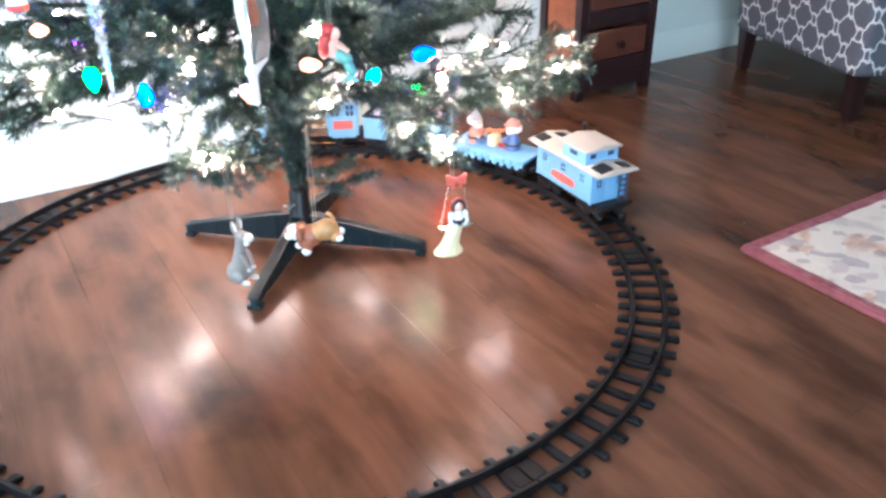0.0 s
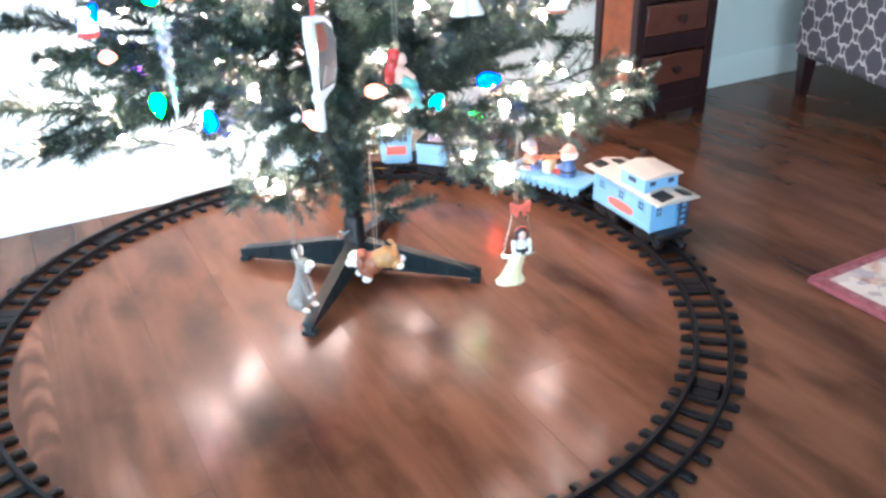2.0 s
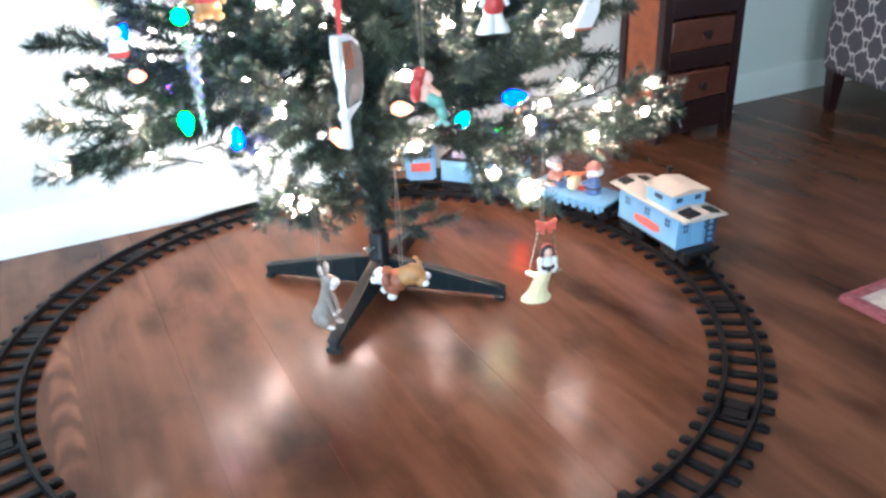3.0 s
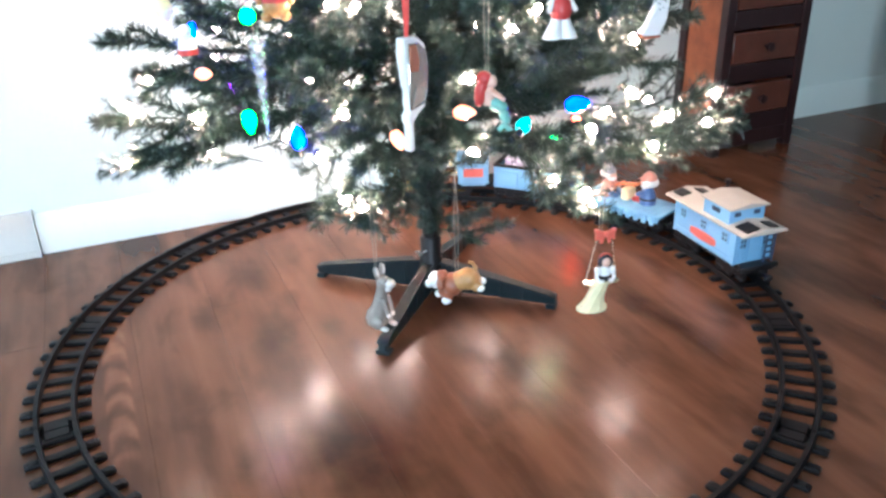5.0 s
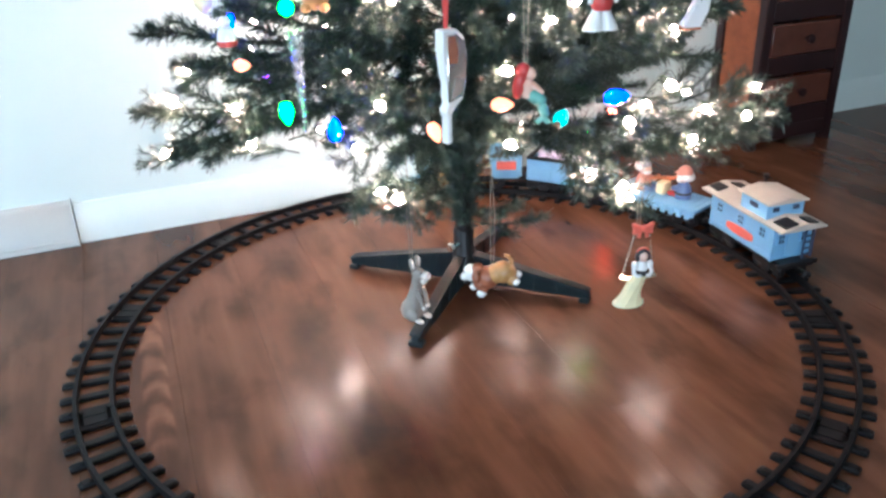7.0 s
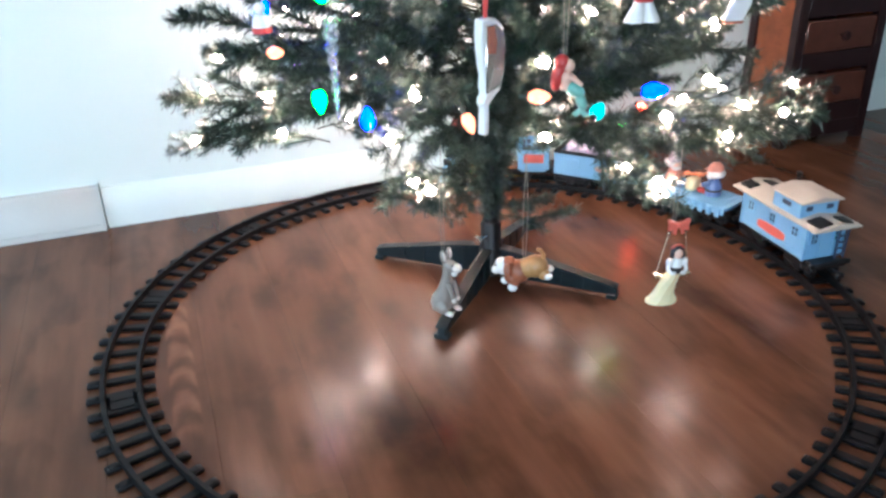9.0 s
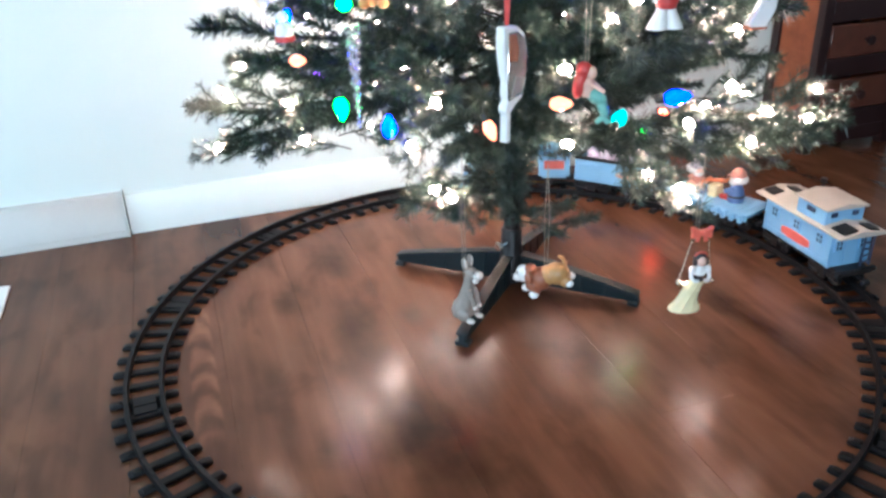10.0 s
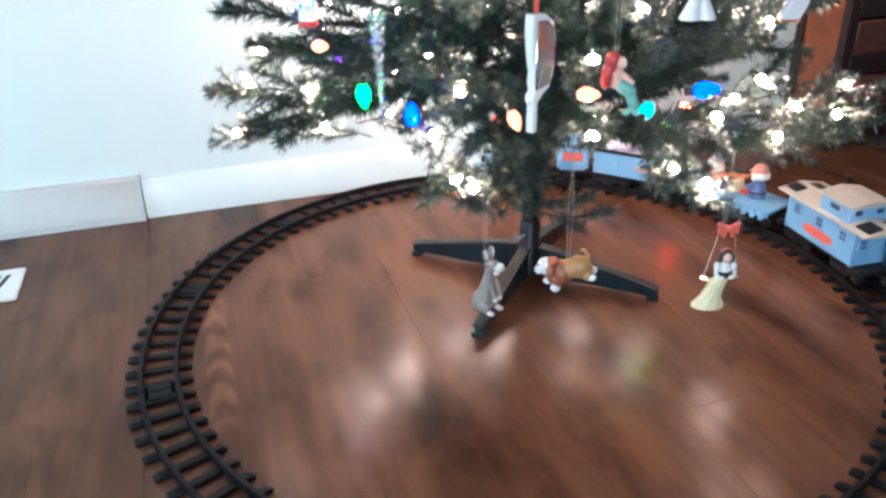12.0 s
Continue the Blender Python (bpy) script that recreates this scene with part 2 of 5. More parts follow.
def rug_cloth():
    """Cream pile with faded red and grey-brown flowers; a rose border along the edges (local 0..1.7 by 0..2.2)."""
    m = bpy.data.materials.new("rug_pile")
    m.use_nodes = True
    n, link = m.node_tree.nodes, m.node_tree.links.new
    b = n["Principled BSDF"]
    b.inputs["Roughness"].default_value = 0.95
    co = n.new("ShaderNodeTexCoord")
    blot, speck, fibre, dabs = n.new("ShaderNodeTexNoise"), n.new("ShaderNodeTexVoronoi"), n.new("ShaderNodeTexNoise"), n.new("ShaderNodeTexVoronoi")
    blot.inputs["Scale"].default_value, blot.inputs["Detail"].default_value, blot.inputs["Distortion"].default_value = 7, 4, 1.2
    speck.inputs["Scale"].default_value, fibre.inputs["Scale"].default_value, dabs.inputs["Scale"].default_value = 55, 500, 48
    for t in (blot, speck, fibre):
        link(co.outputs["Object"], t.inputs["Vector"])
    stray = n.new("ShaderNodeVectorMath")
    stray.operation = "MULTIPLY_ADD"
    stray.inputs[1].default_value = (0.02, 0.02, 0)
    link(blot.outputs["Color"], stray.inputs[0])
    link(co.outputs["Object"], stray.inputs[2])
    link(stray.outputs[0], dabs.inputs["Vector"])
    # worn motifs: small woven dabs of grey and mauve on cream, gathered into faint rose flowers
    weave = n.new("ShaderNodeSeparateXYZ")
    link(dabs.outputs["Color"], weave.inputs[0])
    ground = ramp(n, link, weave.outputs["X"], [(0.0, (0.40, 0.36, 0.36)), (0.22, (0.50, 0.45, 0.43)), (0.40, (0.62, 0.57, 0.50)), (1.0, (0.66, 0.61, 0.54))])
    flower = ramp(n, link, blot.outputs["Fac"], [(0.30, (0.62, 0.33, 0.31)), (0.37, (0.86, 0.68, 0.60)), (0.43, (1, 1, 1)), (0.58, (1, 1, 1)), (0.68, (0.80, 0.79, 0.84))])
    both = n.new("ShaderNodeMix")
    both.data_type, both.blend_type = "RGBA", "MULTIPLY"
    both.inputs["Factor"].default_value = 1
    link(ground, both.inputs["A"])
    link(flower, both.inputs["B"])
    field = both.outputs["Result"]
    xyz = n.new("ShaderNodeSeparateXYZ")
    link(co.outputs["Object"], xyz.inputs[0])
    wob = node_maths(n, link, "MULTIPLY", blot.outputs["Fac"], 0.012)
    dx = node_maths(n, link, "SUBTRACT", xyz.outputs["X"], wob)
    dy = node_maths(n, link, "SUBTRACT", node_maths(n, link, "MULTIPLY", xyz.outputs["Y"], -1.0), wob)
    edge = node_maths(n, link, "MINIMUM", dx, dy)
    inner = node_maths(n, link, "GREATER_THAN", edge, 0.010)
    mix = n.new("ShaderNodeMix")
    mix.data_type = "RGBA"
    link(inner, mix.inputs["Factor"])
    rose = ramp(n, link, speck.outputs["Distance"], [(0.1, (0.20, 0.045, 0.06)), (0.7, (0.28, 0.11, 0.12))])
    link(rose, mix.inputs["A"])
    link(field, mix.inputs["B"])
    link(mix.outputs["Result"], b.inputs["Base Color"])
    bp = n.new("ShaderNodeBump")
    bp.inputs["Strength"].default_value, bp.inputs["Distance"].default_value = 0.6, 0.004
    link(fibre.outputs["Fac"], bp.inputs["Height"])
    link(bp.outputs["Normal"], b.inputs["Normal"])
    return m


def trellis_cloth():
    """Slate-grey woven cloth printed with a white quatrefoil trellis."""
    m = bpy.data.materials.new("trellis_cloth")
    m.use_nodes = True
    n, link = m.node_tree.nodes, m.node_tree.links.new
    b = n["Principled BSDF"]
    b.inputs["Roughness"].default_value = 0.9
    co, xyz, weave = n.new("ShaderNodeTexCoord"), n.new("ShaderNodeSeparateXYZ"), n.new("ShaderNodeTexNoise")
    weave.inputs["Scale"].default_value = 900
    link(co.outputs["Object"], xyz.inputs[0])
    link(co.outputs["Object"], weave.inputs["Vector"])
    waver, lean = n.new("ShaderNodeTexNoise"), n.new("ShaderNodeSeparateXYZ")
    waver.inputs["Scale"].default_value, waver.inputs["Detail"].default_value = 34, 3
    link(co.outputs["Object"], waver.inputs["Vector"])
    link(waver.outputs["Color"], lean.inputs[0])
    flat = node_maths(n, link, "ADD", node_maths(n, link, "ADD", xyz.outputs["X"], xyz.outputs["Y"]), node_maths(n, link, "MULTIPLY", lean.outputs["X"], 0.020))
    tall = node_maths(n, link, "ADD", xyz.outputs["Z"], node_maths(n, link, "MULTIPLY", lean.outputs["Y"], 0.020))
    u = node_maths(n, link, "MULTIPLY", flat, 2 * math.pi / 0.076)
    v = node_maths(n, link, "MULTIPLY", tall, 2 * math.pi / 0.084)
    cu, cv = node_maths(n, link, "COSINE", u), node_maths(n, link, "COSINE", v)
    c2 = node_maths(n, link, "MULTIPLY", node_maths(n, link, "COSINE", node_maths(n, link, "MULTIPLY", u, 2.0)), node_maths(n, link, "COSINE", node_maths(n, link, "MULTIPLY", v, 2.0)))
    f = node_maths(n, link, "ADD", node_maths(n, link, "ADD", cu, cv), node_maths(n, link, "MULTIPLY", node_maths(n, link, "SUBTRACT", cu, cv), node_maths(n, link, "MULTIPLY", c2, 0.45)))
    line = node_maths(n, link, "LESS_THAN", node_maths(n, link, "ABSOLUTE", f), 0.27)
    mix = n.new("ShaderNodeMix")
    mix.data_type = "RGBA"
    mix.inputs["A"].default_value, mix.inputs["B"].default_value = (0.115, 0.13, 0.16, 1), (0.74, 0.76, 0.78, 1)
    link(line, mix.inputs["Factor"])
    dull = n.new("ShaderNodeMix")
    dull.data_type, dull.blend_type = "RGBA", "MULTIPLY"
    dull.inputs["Factor"].default_value = 0.5
    link(mix.outputs["Result"], dull.inputs["A"])
    link(weave.outputs["Color"], dull.inputs["B"])
    link(dull.outputs["Result"], b.inputs["Base Color"])
    bp = n.new("ShaderNodeBump")
    bp.inputs["Strength"].default_value, bp.inputs["Distance"].default_value = 0.3, 0.001
    link(weave.outputs["Fac"], bp.inputs["Height"])
    link(bp.outputs["Normal"], b.inputs["Normal"])
    return m


def needle_plastic():
    """Dark green PVC needles, each a little different, with paler tips here and there."""
    m = material("needle", (0.033, 0.056, 0.043), 0.34, 0, 0.6, 9, 0, 40, island=0.6)
    m.node_tree.nodes["Principled BSDF"].inputs["Specular IOR Level"].default_value = 0.55
    return m


WALL_PAINT = material("wall_paint", (0.68, 0.80, 0.77), 0.6, 0, 0.03, 3, 0.12, 260)
TRIM_PAINT = material("trim_paint", (0.71, 0.82, 0.79), 0.4, 0, 0.03, 5, 0.05, 120)
REGISTER_PAINT = material("register_enamel", (0.56, 0.60, 0.57), 0.45, 0, 0.05, 9, 0.05, 200)
CEILING_PAINT = material("ceiling_paint", (0.8, 0.8, 0.78), 0.8, 0, 0.03, 4, 0.3, 150)
VENT_WHITE = material("vent_white", (0.78, 0.80, 0.78), 0.4, 0, 0.05, 12, 0.04)
SLOT_DARK = material("slot_dark", (0.015, 0.015, 0.016), 0.8, 0, 0.2)
FLOOR_WOOD = wood_floor()
JOINT_DARK = material("joint_dark", (0.05, 0.021, 0.01), 0.7, 0, 0.2)
RUG = rug_cloth()
RUG_EDGE = material("rug_binding", (0.25, 0.07, 0.085), 0.95, 0, 0.25, 80, 0.4)
TRELLIS = trellis_cloth()
DARK_WOOD = material("dark_wood", (0.018, 0.008, 0.009), 0.35, 0, 0.35, 25, 0.1, 200)
DRAWER_WOOD = material("drawer_wood", (0.080, 0.028, 0.018), 0.34, 0, 0.3, 30, 0.1, 200)
OAK_PANEL = material("orange_wood", (0.24, 0.075, 0.026), 0.38, 0, 0.3, 30, 0.1, 200)
NEEDLE = needle_plastic()
BARK_WIRE = material("branch_wire", (0.035, 0.045, 0.025), 0.6, 0, 0.3)
STAND_GREEN = material("stand_green", (0.006, 0.0145, 0.0175), 0.42, 0, 0.25, 40, 0.06, spec=0.35)
TRACK_BLACK = material("track_plastic", (0.007, 0.0065, 0.007), 0.5, 0, 0.3, 50, 0.08, 500, spec=0.15)
BLACK_PLASTIC = material("black_plastic", (0.008, 0.0075, 0.008), 0.4, 0, 0.3, 60, 0.05, spec=0.35)
TRAIN_BLUE = material("train_blue", (0.20, 0.43, 0.66), 0.38, 0, 0.06, 40, 0.03)
TRAIN_CREAM = material("train_cream", (0.47, 0.44, 0.385), 0.45, 0, 0.05, 40, 0.04)
TRAIN_RED = material("train_red", (0.66, 0.13, 0.10), 0.4, 0, 0.1, 60, 0.03)
TRAIN_NAVY = material("train_navy", (0.03, 0.05, 0.10), 0.4, 0, 0.15)
PLATED = material("champagne_plating", (0.78, 0.70, 0.56), 0.2, 1.0, 0.08, 50, 0.03)
GOLD = material("gold_plating", (0.72, 0.47, 0.18), 0.22, 1.0, 0.1, 60, 0.03)
SILVER = material("silver_plating", (0.72, 0.71, 0.68), 0.18, 1.0, 0.06, 60, 0.03)
CRYSTAL = material("lavender_rock", (0.62, 0.55, 0.70), 0.4, 0, 0.15, 60, 0.1, 300)
SKIN = material("doll_skin", (0.72, 0.46, 0.36), 0.45, 0, 0.05)
WHITE_GLAZE = material("white_glaze", (0.80, 0.80, 0.78), 0.3, 0, 0.05)
RED_GLAZE = material("red_glaze", (0.50, 0.05, 0.045), 0.35, 0, 0.15, 60)
BOW_RED = material("bow_red", (0.62, 0.12, 0.08), 0.5, 0, 0.15, 60)
PEACH_GLAZE = material("peach_glaze", (0.58, 0.25, 0.19), 0.45, 0, 0.12, 60)
PALE_GREY = material("pale_grey_glaze", (0.36, 0.34, 0.38), 0.5, 0, 0.12, 60)
ORANGE_GLAZE = material("orange_glaze", (0.66, 0.20, 0.08), 0.4, 0, 0.15, 60)
BLUE_GLAZE = material("blue_glaze", (0.10, 0.17, 0.36), 0.4, 0, 0.15, 60)
GREY_GLAZE = material("grey_glaze", (0.27, 0.235, 0.205), 0.42, 0, 0.15, 90)
MUZZLE_GLAZE = material("muzzle_glaze", (0.66, 0.61, 0.56), 0.4, 0, 0.08, 90)
TAN_GLAZE = material("tan_glaze", (0.42, 0.22, 0.08), 0.38, 0, 0.15, 90)
RUST_GLAZE = material("rust_glaze", (0.30, 0.10, 0.05), 0.38, 0, 0.2, 90)
YELLOW_CLOTH = material("yellow_glaze", (0.80, 0.71, 0.43), 0.4, 0, 0.1, 60)
TEAL_GLAZE = material("teal_glaze", (0.16, 0.42, 0.36), 0.35, 0, 0.15, 90)
BLACK_GLAZE = material("black_glaze", (0.02, 0.017, 0.02), 0.35, 0, 0.2)
RIBBON = material("red_ribbon", (0.55, 0.05, 0.04), 0.3, 0, 0.15, 90, 0.05)
CORD = material("grey_cord", (0.30, 0.27, 0.22), 0.7, 0, 0.2, 300, 0.1)
ICE = material("clear_plastic", (0.85, 0.90, 0.95), 0.08, 0, 0.03, 60, 0.1, through=0.85)
GREEN_SOCKET = material("green_socket", (0.006, 0.016, 0.010), 0.45, 0, 0.2)
LIT = {
    "white": material("lit_white", (0.9, 0.86, 0.8), 0.3, 0, 0.02, emit=(1.0, 0.66, 0.48), strength=300.0),
    "blue": material("lit_blue", (0.01, 0.04, 0.35), 0.25, 0, 0.05, emit=(0.0012, 0.0102, 1.0), strength=28.0),
    "green": material("lit_green", (0.01, 0.22, 0.11), 0.25, 0, 0.05, emit=(0.010, 0.5, 0.026), strength=30.0),
    "teal": material("lit_teal", (0.005, 0.25, 0.2), 0.25, 0, 0.05, emit=(0.0, 0.62, 0.48), strength=1.2),
    "orange": material("lit_orange", (0.5, 0.12, 0.03), 0.25, 0, 0.05, emit=(1.0, 0.28, 0.13), strength=2.6),
    "red": material("lit_red", (0.7, 0.05, 0.04), 0.25, 0, 0.05, emit=(1.0, 0.05, 0.02), strength=60.0),
    "purple": material("lit_purple", (0.3, 0.05, 0.5), 0.25, 0, 0.05, emit=(0.22, 0.02, 1.0), strength=30.0),
}


# ---- mesh helpers ----
class Shape:
    """Gathers simple solids into one mesh; 'slot' picks the material of what is added next."""

    def __init__(self):
        self.verts, self.faces, self.slots, self.slot = [], [], [], 0

    def take(self, bm, m=None):
        base = len(self.verts)
        bm.verts.index_update()
        for v in bm.verts:
            self.verts.append(tuple(m @ v.co if m else v.co))
        for f in bm.faces:
            self.faces.append([base + v.index for v in f.verts])
            self.slots.append(self.slot)
        bm.free()
        return self

    def box(self, centre, size, bevel=0.0, turn=(0, 0, 0), seg=1):
        bm = bmesh.new()
        bmesh.ops.create_cube(bm, size=1, matrix=Matrix.Diagonal((*size, 1)))
        if bevel:
            bmesh.ops.bevel(bm, geom=bm.edges[:], offset=bevel, segments=seg, profile=0.5, affect="EDGES")
        return self.take(bm, pose(*centre, *turn))

    def lathe(self, profile, m=None, seg=16):
        bm = bmesh.new()
        rings = []
        for r, z in profile:
            if r < 1e-6:
                rings.append([bm.verts.new((0, 0, z))])
            else:
                rings.append([bm.verts.new((r * math.cos(2 * math.pi * i / seg), r * math.sin(2 * math.pi * i / seg), z)) for i in range(seg)])
        for a, b in zip(rings, rings[1:]):
            for i in range(seg):
                j = (i + 1) % seg
                q = [a[i % len(a)], a[j % len(a)], b[j % len(b)], b[i % len(b)]]
                q = list(dict.fromkeys(q))
                if len(q) > 2:
                    bm.faces.new(q)
        for ring, flip in ((rings[0], True), (rings[-1], False)):
            if len(ring) > 1:
                bm.faces.new(ring[::-1] if flip else ring)
        return self.take(bm, m)

    def rod(self, p, q, r, r2=None, seg=10):
        p, q = Vector(p), Vector(q)
        d = q - p
        m = Matrix.Translation(p) @ d.to_track_quat("Z", "Y").to_matrix().to_4x4()
        return self.lathe([(r, 0), (r if r2 is None else r2, d.length)], m, seg)

    def ball(self, centre, radii, turn=(0, 0, 0), seg=14):
        radii = (radii,) * 3 if isinstance(radii, (int, float)) else radii
        n = seg // 2
        prof = [(math.sin(math.pi * k / n), -math.cos(math.pi * k / n)) for k in range(n + 1)]
        prof[0], prof[-1] = (0, -1), (0, 1)
        return self.lathe(prof, pose(*centre, *turn) @ Matrix.Diagonal((*radii, 1)), seg)

    def prism(self, outline, depth, m=None, bevel=0.0):
        """A flat outline in x and y, drawn out by depth along z."""
        bm = bmesh.new()
        low = [bm.verts.new((x, y, 0)) for x, y in outline]
        up = [bm.verts.new((x, y, depth)) for x, y in outline]
        k = len(outline)
        bm.faces.new(low[::-1]), bm.faces.new(up)
        for i in range(k):
            bm.faces.new((low[i], low[(i + 1) % k], up[(i + 1) % k], up[i]))
        bmesh.ops.recalc_face_normals(bm, faces=bm.faces[:])
        if bevel:
            bmesh.ops.bevel(bm, geom=bm.edges[:], offset=bevel, segments=1, affect="EDGES")
        return self.take(bm, m)

    def loft(self, rings, seg=18):
        """Ellipses (x, y, z, radius along x, radius along y) joined into a closed skin."""
        base, k = len(self.verts), len(rings)
        for x, y, z, rx, ry in rings:
            self.verts += [(x + rx * math.cos(2 * math.pi * i / seg), y + ry * math.sin(2 * math.pi * i / seg), z) for i in range(seg)]
        for r in range(k - 1):
            for i in range(seg):
                a, b = base + r * seg + i, base + r * seg + (i + 1) % seg
                self.faces.append([a, b, b + seg, a + seg])
        self.faces += [list(range(base + seg - 1, base - 1, -1)), list(range(base + (k - 1) * seg, base + k * seg))]
        self.slots += [self.slot] * (seg * (k - 1) + 2)
        return self

    def tube(self, points, r, seg=6, ends=None):
        pts = [Vector(p) for p in points]
        base = len(self.verts)
        for i, p in enumerate(pts):
            d = (pts[min(i + 1, len(pts) - 1)] - pts[max(i - 1, 0)]).normalized()
            side = d.cross(Vector((0.31, 0.17, 0.93))).normalized()
            up = d.cross(side)
            rr = r if ends is None else r + (ends - r) * i / (len(pts) - 1)
            for k in range(seg):
                a = 2 * math.pi * k / seg
                self.verts.append(tuple(p + side * math.cos(a) * rr + up * math.sin(a) * rr))
        for i in range(len(pts) - 1):
            for k in range(seg):
                j = (k + 1) % seg
                self.faces.append([base + i * seg + k, base + i * seg + j, base + (i + 1) * seg + j, base + (i + 1) * seg + k])
                self.slots.append(self.slot)
        for ring in (range(base + seg - 1, base - 1, -1), range(base + (len(pts) - 1) * seg, base + len(pts) * seg)):
            self.faces.append(list(ring))
            self.slots.append(self.slot)
        return self

    def mesh(self, name, mats, sharp=40):
        me = bpy.data.meshes.new(name)
        me.from_pydata(self.verts, [], self.faces)
        for m in mats if isinstance(mats, (list, tuple)) else [mats]:
            me.materials.append(m)
        me.polygons.foreach_set("material_index", self.slots)
        me.polygons.foreach_set("use_smooth", [True] * len(self.faces))
        me.update()
        me.set_sharp_from_angle(angle=radians(sharp))
        return me


def thing(name, m, label, category, group="", kind=""):
    ob = new(name)
    ob.empty_display_size = 0.02
    ob.matrix_world = m
    return tagged(ob, label, category, group, kind)


def part(name, shape, mats, parent, label="", m=None):
    ob = new(name, shape if isinstance(shape, bpy.types.Mesh) else shape.mesh(name, mats))
    ob.parent = parent
    if m is not None:
        ob.matrix_basis = m
    return tagged(ob, label) if label else ob


def solo(name, shape, mats, m, label, category, group="", kind=""):
    ob = new(name, shape if isinstance(shape, bpy.types.Mesh) else shape.mesh(name, mats))
    ob.matrix_world = m
    return tagged(ob, label, category, group, kind)


# ---- the room ----
X0, X1, Y1, HIGH, THICK = -1.5, 4.4, -3.6, 2.45, 0.12


def plain_wall(name, m, length, holes=()):
    """A wall along local x from 0, its room face at y = 0, thickness behind; holes are (x, width, sill, head)."""
    s = Shape()
    at = 0.0
    for x, w, sill, head in holes:
        s.box(((at + x) / 2, THICK / 2, HIGH / 2), (x - at, THICK, HIGH))
        s.box((x + w / 2, THICK / 2, sill / 2), (w, THICK, sill))
        s.box((x + w / 2, THICK / 2, (head + HIGH) / 2), (w, THICK, HIGH - head))
        at = x + w
    s.box(((at + length) / 2, THICK / 2, HIGH / 2), (length - at, THICK, HIGH))
    return solo(name, s, WALL_PAINT, m, "pale blue-white painted plaster wall", "wall", kind="structure")


def baseboard(name, m, length):
    prof = [(0, 0), (0, 0.078), (-0.004, 0.078), (-0.007, 0.070), (-0.012, 0.062), (-0.012, 0.0)]
    s = Shape().prism([(y, z) for y, z in prof], length, pose(0, 0, 0, 90, 0, 90))
    return solo(name, s, TRIM_PAINT, m, "white painted wooden baseboard along the wall", "baseboard", kind="structure")


plain_wall("wall_north", ROOM @ pose(X0 - THICK, 0, 0), X1 - X0 + 2 * THICK)
plain_wall("wall_east", ROOM @ pose(X1, 0, 0, 0, 0, -90), -Y1)
plain_wall("wall_south", ROOM @ pose(X1 + THICK, Y1, 0, 0, 0, 180), X1 - X0 + 2 * THICK, [(X1 + THICK + 0.05, 1.4, 0.2, 1.4)])
plain_wall("wall_west", ROOM @ pose(X0, Y1, 0, 0, 0, 90), -Y1, [(2.15, 1.1, 0.15, 1.45)])
# unseen wall stub, added to keep window light off the floor at right
solo("light_blocking_wall", Shape().box((0.27, -3.25, 1.225), (0.10, 0.70, 2.45), 0.004), WALL_PAINT, ROOM, "pale painted wall stub, unseen, added to block window light", "wall", kind="structure")
baseboard("baseboard", ROOM @ pose(-0.004, -0.0005, 0), X1 - 0.01)
solo("ceiling", Shape().box(((X0 + X1) / 2, Y1 / 2, HIGH + 0.05), (X1 - X0 + 0.3, -Y1 + 0.3, 0.1)), CEILING_PAINT, ROOM, "white plaster ceiling", "ceiling", kind="structure")


def window_frame(name, m, w, h):
    """A frame of four members and two bars in a wall opening, local x along the wall, z up from the sill."""
    ob = thing(name, m, "white painted window, unseen, added to let in daylight", "window", kind="structure")
    for x in (0.03, w - 0.03):
        part("window_frame", Shape().box((x, 0, h / 2), (0.06, 0.07, h), 0.004), TRIM_PAINT, ob)
    for z in (0.03, h - 0.03):
        part("window_frame", Shape().box((w / 2, 0, z), (w - 0.12, 0.07, 0.06), 0.004), TRIM_PAINT, ob)
    part("window_bar", Shape().box((w / 2, 0, h / 2), (0.03, 0.04, h - 0.12), 0.004), TRIM_PAINT, ob)
    return ob


# neither window is in view; both are added around the daylight lamps
window_frame("unseen_window_1", ROOM @ pose(X0 - 0.07, -1.45, 0.15, 0, 0, 90), 1.1, 1.3)
window_frame("unseen_window_2", ROOM @ pose(-1.45, Y1 - 0.07, 0.2), 1.4, 1.2)

# baseboard register: a slanted sheet-metal grille box that leans on the wall
reg = thing("baseboard_register", ROOM @ pose(-0.62, 0, 0), "grey-white metal baseboard heating register against the wall", "register")
part("cover", Shape().prism([(0.0, 0.0), (0.024, 0.0), (0.024, 0.020), (0.016, 0.080), (0.012, 0.086), (0.0, 0.086)], 0.61, pose(0.0, 0, 0, 90, 0, -90) @ pose(0, 0, -0.61), 0.001), REGISTER_PAINT, reg)
part("end_cap", Shape().prism([(0.0, 0.0), (0.026, 0.0), (0.026, 0.021), (0.018, 0.082), (0.013, 0.088), (0.0, 0.088)], 0.003, pose(0.6105, 0, 0, 90, 0, -90) @ pose(0, 0, -0.003)), REGISTER_PAINT, reg)
part("lip", Shape().box((0.305, -0.0235, 0.012), (0.60, 0.003, 0.004), 0.001), REGISTER_PAINT, reg)

# floor vent
vent = thing("floor_vent", ROOM @ pose(-0.348, -0.220, 0.0003), "white metal floor vent with dark slots set in the boards", "vent")
part("plate", Shape().box((0, 0, 0.0025), (0.30, 0.112, 0.005), 0.002), VENT_WHITE, vent)
